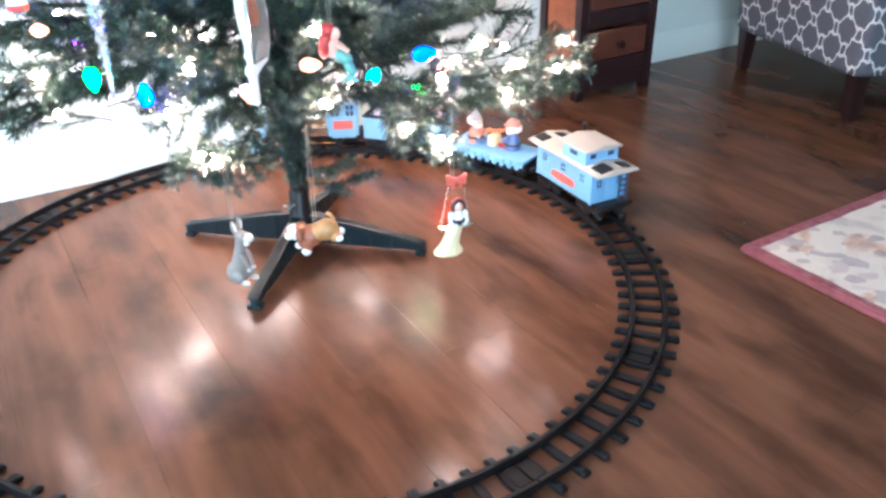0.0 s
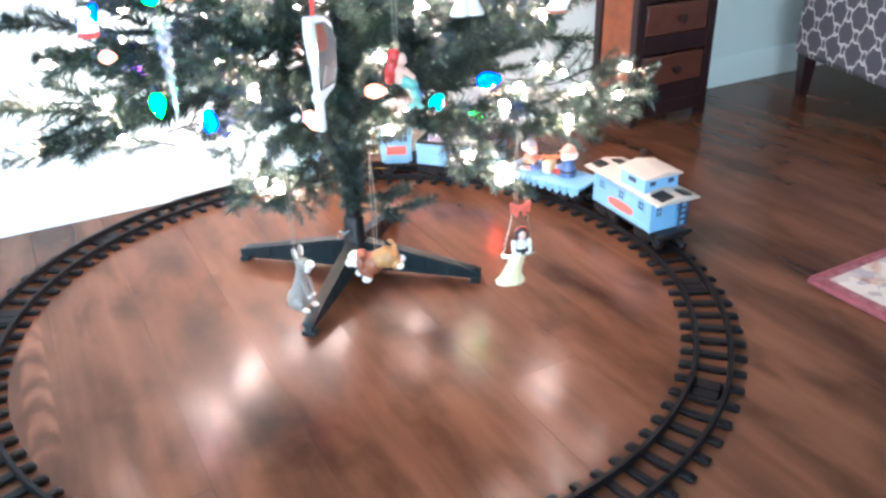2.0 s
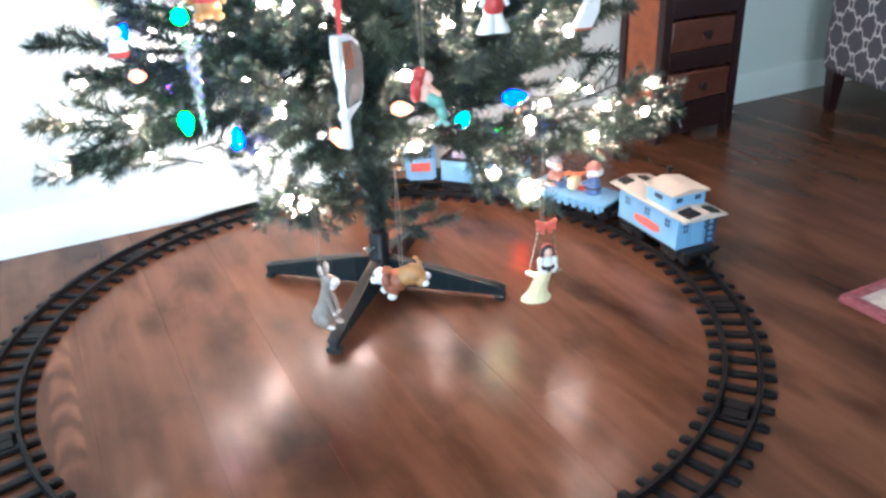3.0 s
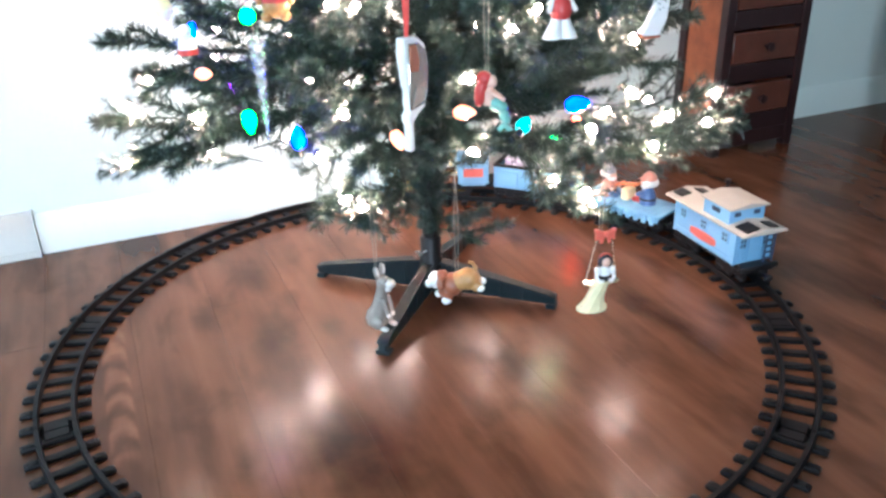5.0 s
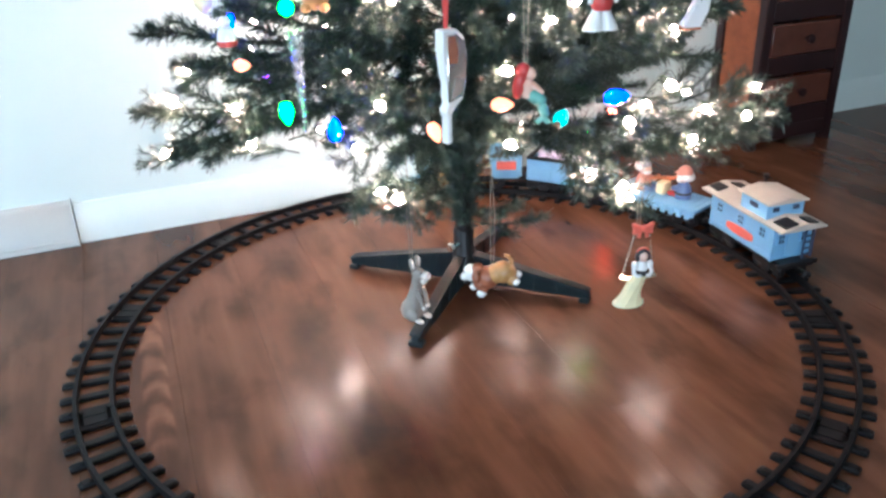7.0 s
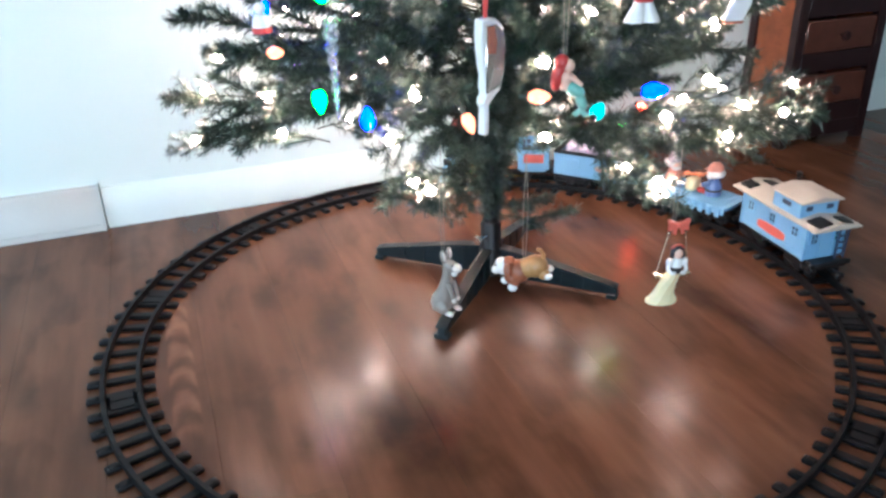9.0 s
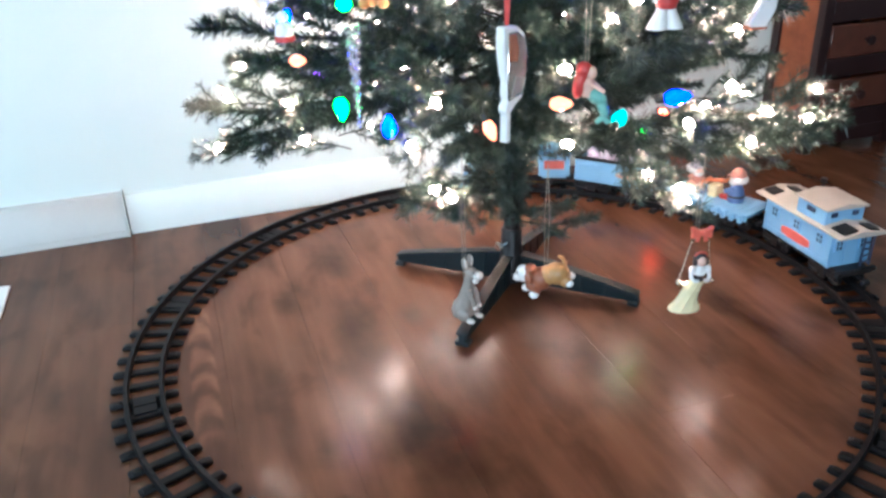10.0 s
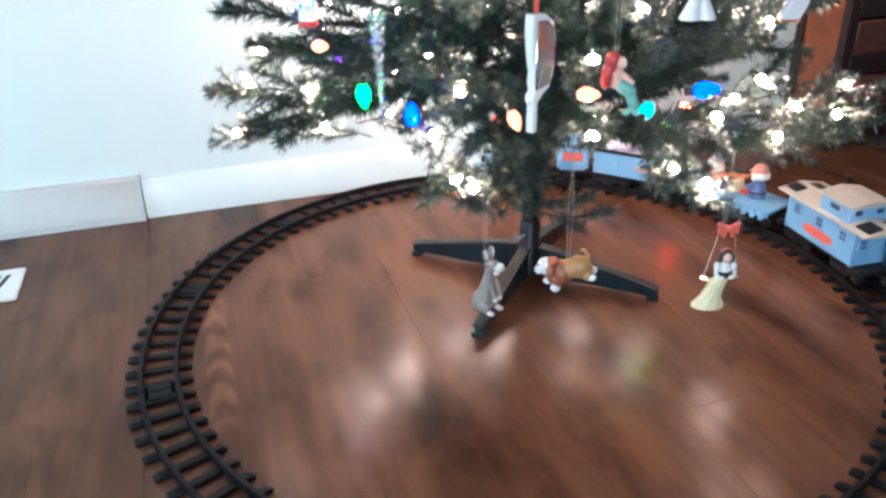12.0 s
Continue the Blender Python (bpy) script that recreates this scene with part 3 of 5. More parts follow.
for i in range(18):
    part("slot", Shape().box((-0.122 + i * 0.0142, 0.0, 0.0052), (0.0065, 0.066, 0.0012), 0, (0, 0, -14)), SLOT_DARK, vent)

# rug
rug = thing("area_rug", pose(0.710, -0.063, 0.0008, 0, 0, 20.9) , "cream and faded rose floral rug with pink border", "rug")
part("field", Shape().box((0.85, -1.1, 0.005), (1.70, 2.2, 0.009), 0.003), RUG, rug, m=Matrix.Diagonal((1, 1, 1, 1)))
part("binding", Shape().box((0.85, 0.004, 0.0045), (1.70, 0.009, 0.0095), 0.003).box((-0.004, -1.1, 0.0045), (0.009, 2.21, 0.0095), 0.003), RUG_EDGE, rug, "dark rose binding")

# slim drawer chest
chest = thing("drawer_chest", ROOM @ pose(1.435, -0.163, 0), "slim dark wooden chest with red-brown drawers by the wall", "chest")
W, D, TOP = 0.245, 0.155, 0.98
for x in (0.012, W - 0.012):
    for y in (0.012, D - 0.012):
        part("leg_post", Shape().box((x, y, TOP / 2), (0.024, 0.024, TOP), 0.002), DARK_WOOD, chest)
for x, nm in ((0.010, "side_panel"), (W - 0.010, "side_panel")):
    part(nm, Shape().box((x, D / 2, 0.50), (0.010, D - 0.05, 0.86), 0.001), OAK_PANEL, chest, "orange-brown wooden side panel")
part("back_panel", Shape().box((W / 2, D - 0.006, 0.49), (W - 0.05, 0.008, 0.86)), DARK_WOOD, chest)
part("top", Shape().box((W / 2, D / 2 - 0.005, TOP + 0.012), (W + 0.03, D + 0.03, 0.024), 0.004), DARK_WOOD, chest)
for k in range(8):
    z = 0.052 + 0.1200 * k
    part("rail", Shape().box((W / 2, 0.010, z + 0.02), (W - 0.049, 0.016, 0.042), 0.001), DARK_WOOD, chest)
    if k < 7:
        d = part("drawer", Shape().box((W / 2, 0.008, z + 0.077), (W - 0.054, 0.014, 0.070), 0.003), DRAWER_WOOD, chest, "red-brown wooden drawer front")
        part("knob", Shape().lathe([(0.004, 0), (0.004, 0.008), (0.010, 0.012), (0.010, 0.018), (0.0, 0.021)], pose(W / 2, 0.001, z + 0.077, 90, 0, 0)), DARK_WOOD, d)
part("apron", Shape().box((W / 2, 0.011, 0.052), (W - 0.049, 0.014, 0.07), 0.001), DARK_WOOD, chest)

# upholstered ottoman
ott = thing("ottoman", pose(1.205, 0.895, 0, 0, 0, -87), "grey and white trellis-patterned upholstered ottoman on dark legs", "ottoman")
part("body", Shape().box((0.235, 0.30, 0.2665), (0.49, 0.62, 0.322), 0.022, seg=3), TRELLIS, ott)
part("cushion", Shape().box((0.235, 0.30, 0.455), (0.50, 0.63, 0.07), 0.03, seg=4), TRELLIS, ott)
piping = [(-0.008, -0.008), (0.478, -0.008), (0.478, 0.608), (-0.008, 0.608), (-0.008, -0.008)]
part("piping", Shape().tube([(x, y, 0.424) for x, y in piping], 0.005), TRELLIS, ott)
for x, y in ((0.02, 0.02), (0.45, 0.02), (0.02, 0.58), (0.45, 0.58)):
    bmx = Shape().lathe([(0.014, 0), (0.017, 0.01), (0.026, 0.118)], pose(x, y, 0, 0, 0, 45), 4)
    part("leg", bmx, DARK_WOOD, ott, "dark tapered wooden leg")

# ---- the artificial tree ----
POLE = (0.010, 0.116)
tree = thing("christmas_tree", pose(*POLE, 0), "green artificial christmas tree on a dark four-legged stand", "christmas tree")


def stand_leg(length):
    """An upright tapered plastic fin with a ribbed flange and a small foot, out along local x."""
    out = [(0.014, 0.006), (0.014, 0.058), (0.05, 0.053), (length - 0.012, 0.024), (length, 0.020), (length, 0.0), (length - 0.014, 0.0), (length - 0.016, 0.006)]
    s = Shape().prism(out, 0.010, pose(0, 0.005, 0, 90, 0, 0), 0.0012)
    s.prism([(0.014, 0.058), (0.05, 0.053), (length - 0.012, 0.024), (length, 0.020), (length, 0.017), (length - 0.012, 0.021), (0.05, 0.049), (0.014, 0.054)], 0.018, pose(0, 0.009, 0, 90, 0, 0), 0.0008)
    s.box((length - 0.007, 0, 0.004), (0.016, 0.022, 0.008), 0.0015)
    for k in range(4):
        x = 0.045 + k * 0.036
        s.box((x, 0, 0.030 - k * 0.004), (0.003, 0.0125, 0.044 - k * 0.008), 0.0005)
    return s


leg_mesh = stand_leg(0.207).mesh("stand_leg", STAND_GREEN)
for a in (158.3, -21.7, -112.5, 67.5):
    part("stand_leg", leg_mesh, None, tree, "dark green-black plastic leg" if a == 158.3 else "", pose(0, 0, 0, 0, 0, a))
part("hub", Shape().lathe([(0.019, 0.008), (0.019, 0.060), (0.0165, 0.064), (0.0165, 0.096), (0.014, 0.100)], None, 20), BLACK_PLASTIC, tree)
part("bolt", Shape().rod((0, 0, 0), (0.022, 0, 0), 0.004, seg=8).rod((0.016, 0, 0), (0.022, 0, 0), 0.007, seg=6), SILVER, tree, "steel thumb bolt", pose(-0.010, -0.016, 0.080, 0, 0, -130))
part("pole", Shape().rod((0, 0, 0.02), (0, 0, 1.72), 0.0125, 0.008, 14), BLACK_PLASTIC, tree)


def branch_mesh(name, seed, length, gap, reach, per_metre, width=0.0014, bare_to=0.18):
    """A wire bough along x with side twigs, every wire set round with thin needles."""
    rng = np.random.default_rng(seed)
    wires = []
    t = np.linspace(0, 1, 12)
    main = np.stack([t * length, 0.02 * length * np.sin(t * 5 + seed), 0.10 * length * t**2 - 0.05 * length * np.sin(t * 3)], 1)
    wires.append((main, bare_to, 0.0022))
    at, turn = bare_to + 0.04, 1
    while at < 0.96:
        p = np.array([np.interp(at, t, main[:, k]) for k in range(3)])
        l = reach * (1.15 - 0.75 * at) * rng.uniform(0.75, 1.2)
        a = radians(rng.uniform(32, 58)) * turn
        lift = rng.uniform(-0.35, 0.5)
        d = np.array([math.cos(a), math.sin(a), lift])
        d /= np.linalg.norm(d)
        s = np.linspace(0, 1, 6)[:, None]
        tw = p + d * l * s + np.array([0.25 * l, 0, rng.uniform(-0.12, 0.3) * l]) * s**2
        wires.append((tw, 0.05, 0.0012))
        turn, at = -turn, at + gap / length * rng.uniform(0.7, 1.3)
    shape = Shape()
    verts, tall = [], []
    for pts, bare, thick in wires:
        shape.tube(pts, thick, 5, thick * 0.5)
        seg = np.linalg.norm(np.diff(pts, axis=0), axis=1)
        total = seg.sum()
        run = np.r_[0, np.cumsum(seg)] / total
        n = int(per_metre * total * (1 - bare))
        u = bare + (1 - bare) * rng.random(n)
        u[: n // 14] = 1 - 0.02 * rng.random(n // 14)
        p = np.stack([np.interp(u, run, pts[:, k]) for k in range(3)], 1)
        q = np.stack([np.interp(np.minimum(u + 0.02, 1.0), run, pts[:, k]) - np.interp(np.minimum(u + 0.02, 1.0) - 0.04, run, pts[:, k]) for k in range(3)], 1)
        q /= np.linalg.norm(q, axis=1, keepdims=True)
        r = rng.normal(size=(n, 3))
        r -= (r * q).sum(1, keepdims=True) * q
        r /= np.linalg.norm(r, axis=1, keepdims=True)
        lean = rng.uniform(0.35, 0.95, (n, 1))
        d = q * lean + r * np.sqrt(1 - np.minimum(lean, 0.95) ** 2)
        d[:, 2] -= 0.06
        side = np.cross(d, r + 0.3 * rng.normal(size=(n, 3)))
        side /= np.linalg.norm(side, axis=1, keepdims=True)
        long = rng.uniform(0.013, 0.025, (n, 1)) * (1 - 0.25 * (u[:, None] > 0.97))
        w = width * rng.uniform(0.7, 1.3, (n, 1))
        tri = np.stack([p - side * w / 2, p + side * w / 2, p + d * long + side * w * 0.3, p + d * long - side * w * 0.3], 1)
        verts.append(tri.reshape(-1, 3))
    v = np.concatenate(verts)
    base = len(shape.verts)
    shape.verts.extend(map(tuple, v))
    quads = (np.arange(len(v)).reshape(-1, 4) + base).tolist()
    shape.faces.extend(quads)
    shape.slots.extend([1] * len(quads))
    me = shape.mesh(name, [BARK_WIRE, NEEDLE], 180)
    return me


BOUGHS = [branch_mesh("bough", 10 + i, 0.48, 0.050, 0.12, 3900, 0.0016) for i in range(7)]
SPRIGS = [branch_mesh("sprig", 40 + i, 0.17, 0.028, 0.07, 1700) for i in range(3)]
TUFTS = [branch_mesh("bough", 80 + i, 0.48, 0.032, 0.085, 2600, bare_to=0.68) for i in range(3)]
THIN = [branch_mesh("bough", 60 + i, 0.48, 0.040, 0.16, 700, 0.0022) for i in range(3)]
placed = random.Random(5)


def bough(mesh, azimuth, z, rise, size, roll=0.0):
    part("branch", mesh, None, tree, "", Matrix.Translation((0, 0, z)) @ Euler((0, radians(-rise), radians(azimuth)), "XYZ").to_matrix().to_4x4() @ pose(0, 0, 0, roll, 0, 0) @ Matrix.Scale(size, 4))


# short steep sprigs round the pole
for k in range(24):
    bough(SPRIGS[k % 3], k * 137.5, 0.088 + 0.0075 * k, 74 - 0.8 * k + 4 * (k % 3), 0.46 + 0.014 * k, k * 40)
for k in range(18):
    bough(SPRIGS[k % 3], 25 + k * 77, 0.158 + 0.007 * k, -80 + 4 * (k % 4), 0.36 + 0.03 * (k % 2), k * 70)
for k in range(24):
    bough(SPRIGS[k % 3], k * 137.5 + 40, 0.26 + 0.014 * k, 34 + 8 * (k % 4), 0.42 + 0.022 * k, k * 55)
bough(SPRIGS[0], -28, 0.115, 6, 0.78)
bough(SPRIGS[1], -52, 0.135, 14, 0.70)


def bough_to(mesh, tip, z, roll=0.0):
    """A bough from the pole at height z whose end comes to the given place."""
    d = Vector(tip) - Vector((*POLE, z))
    bough(mesh, math.degrees(math.atan2(d.y, d.x)), z, math.degrees(math.asin(d.z / d.length)) - 5, d.length / 0.50, roll)


# the low boughs that stand out against the wall and over the floor
for k, (tip, z) in enumerate((((-0.410, 0.02, 0.457), 0.42), ((-0.446, 0.0, 0.337), 0.37), ((-0.385, -0.05, 0.282), 0.44), ((-0.37, -0.03, 0.405), 0.41), ((-0.30, -0.13, 0.425), 0.43), ((-0.30, -0.10, 0.385), 0.43), ((0.30, -0.02, 0.41), 0.33), ((0.26, 0.05, 0.47), 0.36), ((0.34, 0.03, 0.52), 0.40), ((0.455, 0.02, 0.330), 0.27), ((0.420, -0.05, 0.290), 0.28), ((0.390, 0.12, 0.43), 0.30), ((0.360, 0.22, 0.38), 0.28), ((0.300, 0.28, 0.47), 0.34), ((0.250, 0.36, 0.40), 0.30), ((0.400, 0.10, 0.52), 0.40), ((0.290, -0.08, 0.435), 0.36), ((0.310, 0.04, 0.415), 0.34), ((0.330, 0.06, 0.470), 0.37))):
    bough_to(BOUGHS[k % 7], tip, z, 15 * (k % 5) - 30)
for k, (tip, z) in enumerate((((-0.068, -0.285, 0.285), 0.41), ((-0.105, -0.25, 0.290), 0.42), ((0.180, -0.230, 0.325), 0.43), ((0.225, -0.190, 0.300), 0.42))):
    bough_to(TUFTS[k % 3], tip, z, 40 * k)
for k, (tip, z) in enumerate((((-0.10, -0.20, 0.355), 0.37), ((-0.045, -0.22, 0.325), 0.37), ((-0.135, -0.14, 0.335), 0.40), ((0.06, -0.21, 0.36), 0.38))):
    bough_to(BOUGHS[(k + 2) % 7], tip, z, 25 * k - 30)
# tiers of boughs, shorter towards the top
tier, z = 0, 0.265
while z < 1.66:
    low = z < 0.66
    full = 1.0 - 0.86 * (z - 0.24) / 1.42
    many = 8 if low else max(5, int(9 * full + 2))
    for k in range(many):
        azimuth = 360 * (k + placed.uniform(-0.22, 0.22)) / many + tier * 29
        if (tier == 0 and 95 < azimuth % 360 < 350) or (tier == 1 and 140 < azimuth % 360 < 250):
            continue
        if 95 < azimuth % 360 < 190 and low and k % 2:
            continue
        rise = placed.uniform(14, 26)
        size = full * placed.uniform(0.84, 1.04)
        bough(placed.choice(BOUGHS if low else THIN), azimuth, z + placed.uniform(-0.012, 0.012), rise, size, placed.uniform(-25, 25))
    tier, z = tier + 1, z + (0.055 if low else 0.085)

# ---- lights on the tree ----
lights = thing("light_string", pose(*POLE, 0), "string of lit white and coloured bulbs wound round the tree", "string lights")
GLASS = [(0.0055, 0.0), (0.0075, 0.003), (0.0096, 0.009), (0.0092, 0.014), (0.0068, 0.021), (0.0036, 0.027), (0.0, 0.030)]
MINI = [(0.0027, 0.0), (0.0038, 0.0016), (0.0050, 0.0048), (0.0047, 0.0083), (0.0031, 0.0122), (0.0, 0.0152)]
BULBS = {k: Shape().lathe(MINI if k == "white" else [(r * f, z * f) for r, z in GLASS for f in (0.74 if k == "orange" else 0.86,)], None, 10 if k == "white" else 14).mesh("bulb", m) for k, m in LIT.items()}
SOCKET = Shape().lathe([(0.0028, -0.010), (0.0042, -0.0095), (0.0044, -0.002), (0.0038, 0.001)], None, 10).mesh("socket", GREEN_SOCKET)
turned = random.Random(11)


def bulb(colour, place, tilt=None, spin=None):
    m = Matrix.Translation(Vector(place) - Vector((*POLE, 0))) @ pose(0, 0, 0, turned.uniform(45, 120) if tilt is None else tilt, 0, turned.uniform(-70, 70) if spin is None else spin) @ pose(0, 0, -0.013)
    b = part("bulb", BULBS[colour], None, lights, f"lit {colour} glass bulb", m)
    part("socket", SOCKET, None, b, "dark green socket")


WHITE_AT = [
    (-0.374, -0.012, 0.352), (-0.355, 0.003, 0.389), (-0.392, -0.027, 0.288), (-0.252, -0.126, 0.330), (-0.111, -0.219, 0.432), (-0.087, -0.227, 0.402),
    (-0.266, -0.111, 0.372), (-0.095, -0.228, 0.300), (-0.066, -0.236, 0.291), (-0.113, -0.218, 0.347), (0.048, -0.238, 0.357), (0.042, -0.239, 0.434),
    (0.092, -0.231, 0.482), (0.122, -0.222, 0.502), (-0.083, -0.228, 0.512), (-0.061, -0.233, 0.508), (0.149, -0.212, 0.307), (0.184, -0.195, 0.285),
    (0.199, -0.186, 0.265), (0.194, -0.190, 0.356), (0.204, -0.183, 0.379), (0.305, -0.086, 0.342), (0.386, -0.027, 0.309), (0.420, 0.042, 0.329),
    (0.250, -0.148, 0.385), (0.237, -0.160, 0.457), (0.201, -0.185, 0.478), (0.307, -0.055, 0.286),
]
twist = random.Random(21)
for p in WHITE_AT:
    bulb("white", p)
    # the twig tip that the bulb is clipped to
    out = Vector((p[0] - POLE[0], p[1] - POLE[1], 0)).normalized() + Vector((twist.uniform(-0.35, 0.35), twist.uniform(-0.35, 0.35), twist.uniform(-0.2, 0.35)))
    out.normalize()
    part("branch", SPRIGS[twist.randrange(3)], None, tree, "", Matrix.Translation(Vector(p) - Vector((*POLE, 0)) - out * 0.060 + Vector((0, 0, -0.006))) @ out.to_track_quat("X", "Z").to_matrix().to_4x4() @ pose(0, 0, 0, twist.uniform(0, 360), 0, 0) @ Matrix.Scale(twist.uniform(0.46, 0.58), 4))
for colour, p, tilt, spin in (
    ("green", (-0.193, -0.178, 0.380), 160, 20), ("blue", (-0.139, -0.193, 0.366), 0, 0), ("orange", (-0.243, -0.136, 0.427), 85, 60), ("orange", (0.042, -0.289, 0.413), 85, 65),
    ("teal", (0.109, -0.220, 0.378), 70, 150), ("blue", (0.164, -0.235, 0.402), 80, 75), ("orange", (-0.027, -0.238, 0.369), 145, 40), ("green", (-0.179, -0.187, 0.498), 60, 10), ("blue", (-0.259, -0.119, 0.471), 30, 80),
):
    bulb(colour, p, tilt, spin)
for k in range(34):
    z = 0.56 + k * 0.032
    a, r = radians(k * 97.0 + 10), 0.36 * (1 - 0.8 * (z - 0.5) / 1.2)
    bulb(("white", "red", "white", "blue", "white", "green", "orange")[k % 7], (POLE[0] + r * math.cos(a), POLE[1] + r * math.sin(a), z))
for k in range(18):
    a, r = radians(20 + k * 9.0), 0.37 - 0.05 * (k % 3)
    bulb("white", (POLE[0] + r * math.cos(a), POLE[1] + r * math.sin(a), 0.36 + 0.07 * math.sin(k * 2.1)))
# bulbs deep among the boughs, whose gleam lies on the floor boards
for colour, p in (
    ("white", (-0.210, 0.180, 0.250)), ("white", (-0.035, 0.330, 0.270)), ("white", (0.110, 0.200, 0.240)), ("white", (0.360, 0.140, 0.300)),
    ("red", (0.325, 0.500, 0.165)), ("green", (0.225, 0.190, 0.225)), ("purple", (-0.271, 0.105, 0.350)),
):
    bulb(colour, p)
    part("branch", SPRIGS[twist.randrange(3)], None, tree, "", Matrix.Translation(Vector(p) - Vector((POLE[0] + 0.045, POLE[1] + 0.05, 0))) @ pose(0, 0, 0, twist.uniform(0, 360), -12, twist.uniform(-20, 20)) @ Matrix.Scale(0.62, 4))

# ---- toy railway ----
RADIUS, RAIL_TOP, RING_Y = 0.525, 0.0145, 0.003


def bent_bar(a0, a1, r, wide, z0, z1, steps=10):
    """A bar of rectangular section bent along the circle, between two angles in degrees."""
    s = Shape()
    for k in range(steps + 1):
        a = radians(a0 + (a1 - a0) * k / steps)
        for rr, z in ((r - wide / 2, z0), (r + wide / 2, z0), (r + wide / 2 * 0.7, z1), (r - wide / 2 * 0.7, z1)):
            s.verts.append((rr * math.cos(a), rr * math.sin(a), z))
    for k in range(steps):
        for i in range(4):
            j = (i + 1) % 4
            s.faces.append([4 * k + i, 4 * k + j, 4 * k + 4 + j, 4 * k + 4 + i])
    s.faces += [[3, 2, 1, 0], [4 * steps + i for i in range(4)]]
    s.slots = [0] * len(s.faces)
    return s


track = thing("track_section", pose(0, RING_Y, 0.0004, 0, 0, 175), "black plastic curved toy train track section on the floor", "train track", "toy train track circle")
for r in (RADIUS - 0.0225, RADIUS + 0.0225):
    part("rail", bent_bar(0.05, 29.95, r, 0.0075, 0.0045, RAIL_TOP - 0.0004), TRACK_BLACK, track)
tie_mesh = Shape().box((0, 0, 0.003), (0.086, 0.0125, 0.006), 0.0016).box((0.0335, 0, 0.0058), (0.011, 0.010, 0.003), 0.001).box((-0.0335, 0, 0.0058), (0.011, 0.010, 0.003), 0.001).mesh("tie", TRACK_BLACK)
for k in range(8):
    a = 1.95 + 3.73 * k
    part("tie", tie_mesh, None, track, "", pose(RADIUS * math.cos(radians(a)), RADIUS * math.sin(radians(a)), 0, 0, 0, a))
part("joint_plate", bent_bar(28.1, 29.9, RADIUS, 0.040, 0.001, 0.0075, 3), TRACK_BLACK, track)
part("joint_plate", bent_bar(0.1, 1.9, RADIUS, 0.040, 0.001, 0.0075, 3), TRACK_BLACK, track)
for k in range(1, 12):
    copy_thing(track, pose(0, RING_Y, 0.0004, 0, 0, 175 + 30 * k))


def on_track(angle):
    return pose(RADIUS * math.cos(radians(angle)), RING_Y + RADIUS * math.sin(radians(angle)), RAIL_TOP, 0, 0, angle + 90)


def truck(parent, x, wheels=(-0.024, 0.024), r=0.0125):
    """A black bogie with its frame, axles and four wheels."""
    t = part("truck", Shape().box((0, 0.026, r + 0.002), (0.066, 0.006, 0.012), 0.002).box((0, -0.026, r + 0.002), (0.066, 0.006, 0.012), 0.002).box((0, 0, r + 0.006), (0.02, 0.05, 0.008), 0.001).box((0, 0.029, r), (0.018, 0.004, 0.018), 0.001).box((0, -0.029, r), (0.018, 0.004, 0.018), 0.001), BLACK_PLASTIC, parent, "", pose(x, 0, 0))
    for wx in wheels:
        w = Shape()
        for y in (-0.0225, 0.0225):
            w.lathe([(r * 0.35, -0.004), (r, -0.003), (r, 0.003), (r * 0.85, 0.003), (r * 0.7, 0.001), (r * 0.35, 0.0025)], pose(wx, y, r, 90 if y < 0 else -90, 0, 0), 18)
        w.rod((wx, -0.022, r), (wx, 0.022, r), 0.002, seg=6)
        part("wheelset", w, BLACK_PLASTIC, t)
    return t


def coupler(parent, x, way):
    part("coupler", Shape().box((x + way * 0.012, 0, 0.022), (0.026, 0.008, 0.005), 0.001).box((x + way * 0.026, 0.004, 0.022), (0.008, 0.016, 0.009), 0.002), BLACK_PLASTIC, parent)


def oval(rx, ry, n=20):
    return [(rx * math.cos(2 * math.pi * i / n), ry * math.sin(2 * math.pi * i / n)) for i in range(n)]


def framed_window(parent, m, w, h, bars=1, pane=TRAIN_NAVY):
    """A small window let into a toy's side: pane, frame and glazing bars, facing local -y."""
    win = part("window", Shape().box((0, 0, 0), (w, 0.0016, h)), pane, parent, "", m)
    f = Shape()
    for x in (-w / 2, w / 2):
        f.box((x, -0.0006, 0), (0.0022, 0.003, h + 0.002))
    for z in (-h / 2, h / 2):
        f.box((0, -0.0006, z), (w, 0.003, 0.0022))
    for i in range(bars):
        f.box((-w / 2 + w * (i + 1) / (bars + 1), -0.0005, 0), (0.0016, 0.0024, h))
    f.box((0, -0.0005, 0), (w, 0.0024, 0.0014))
    part("window_frame", f, TRAIN_BLUE, win)


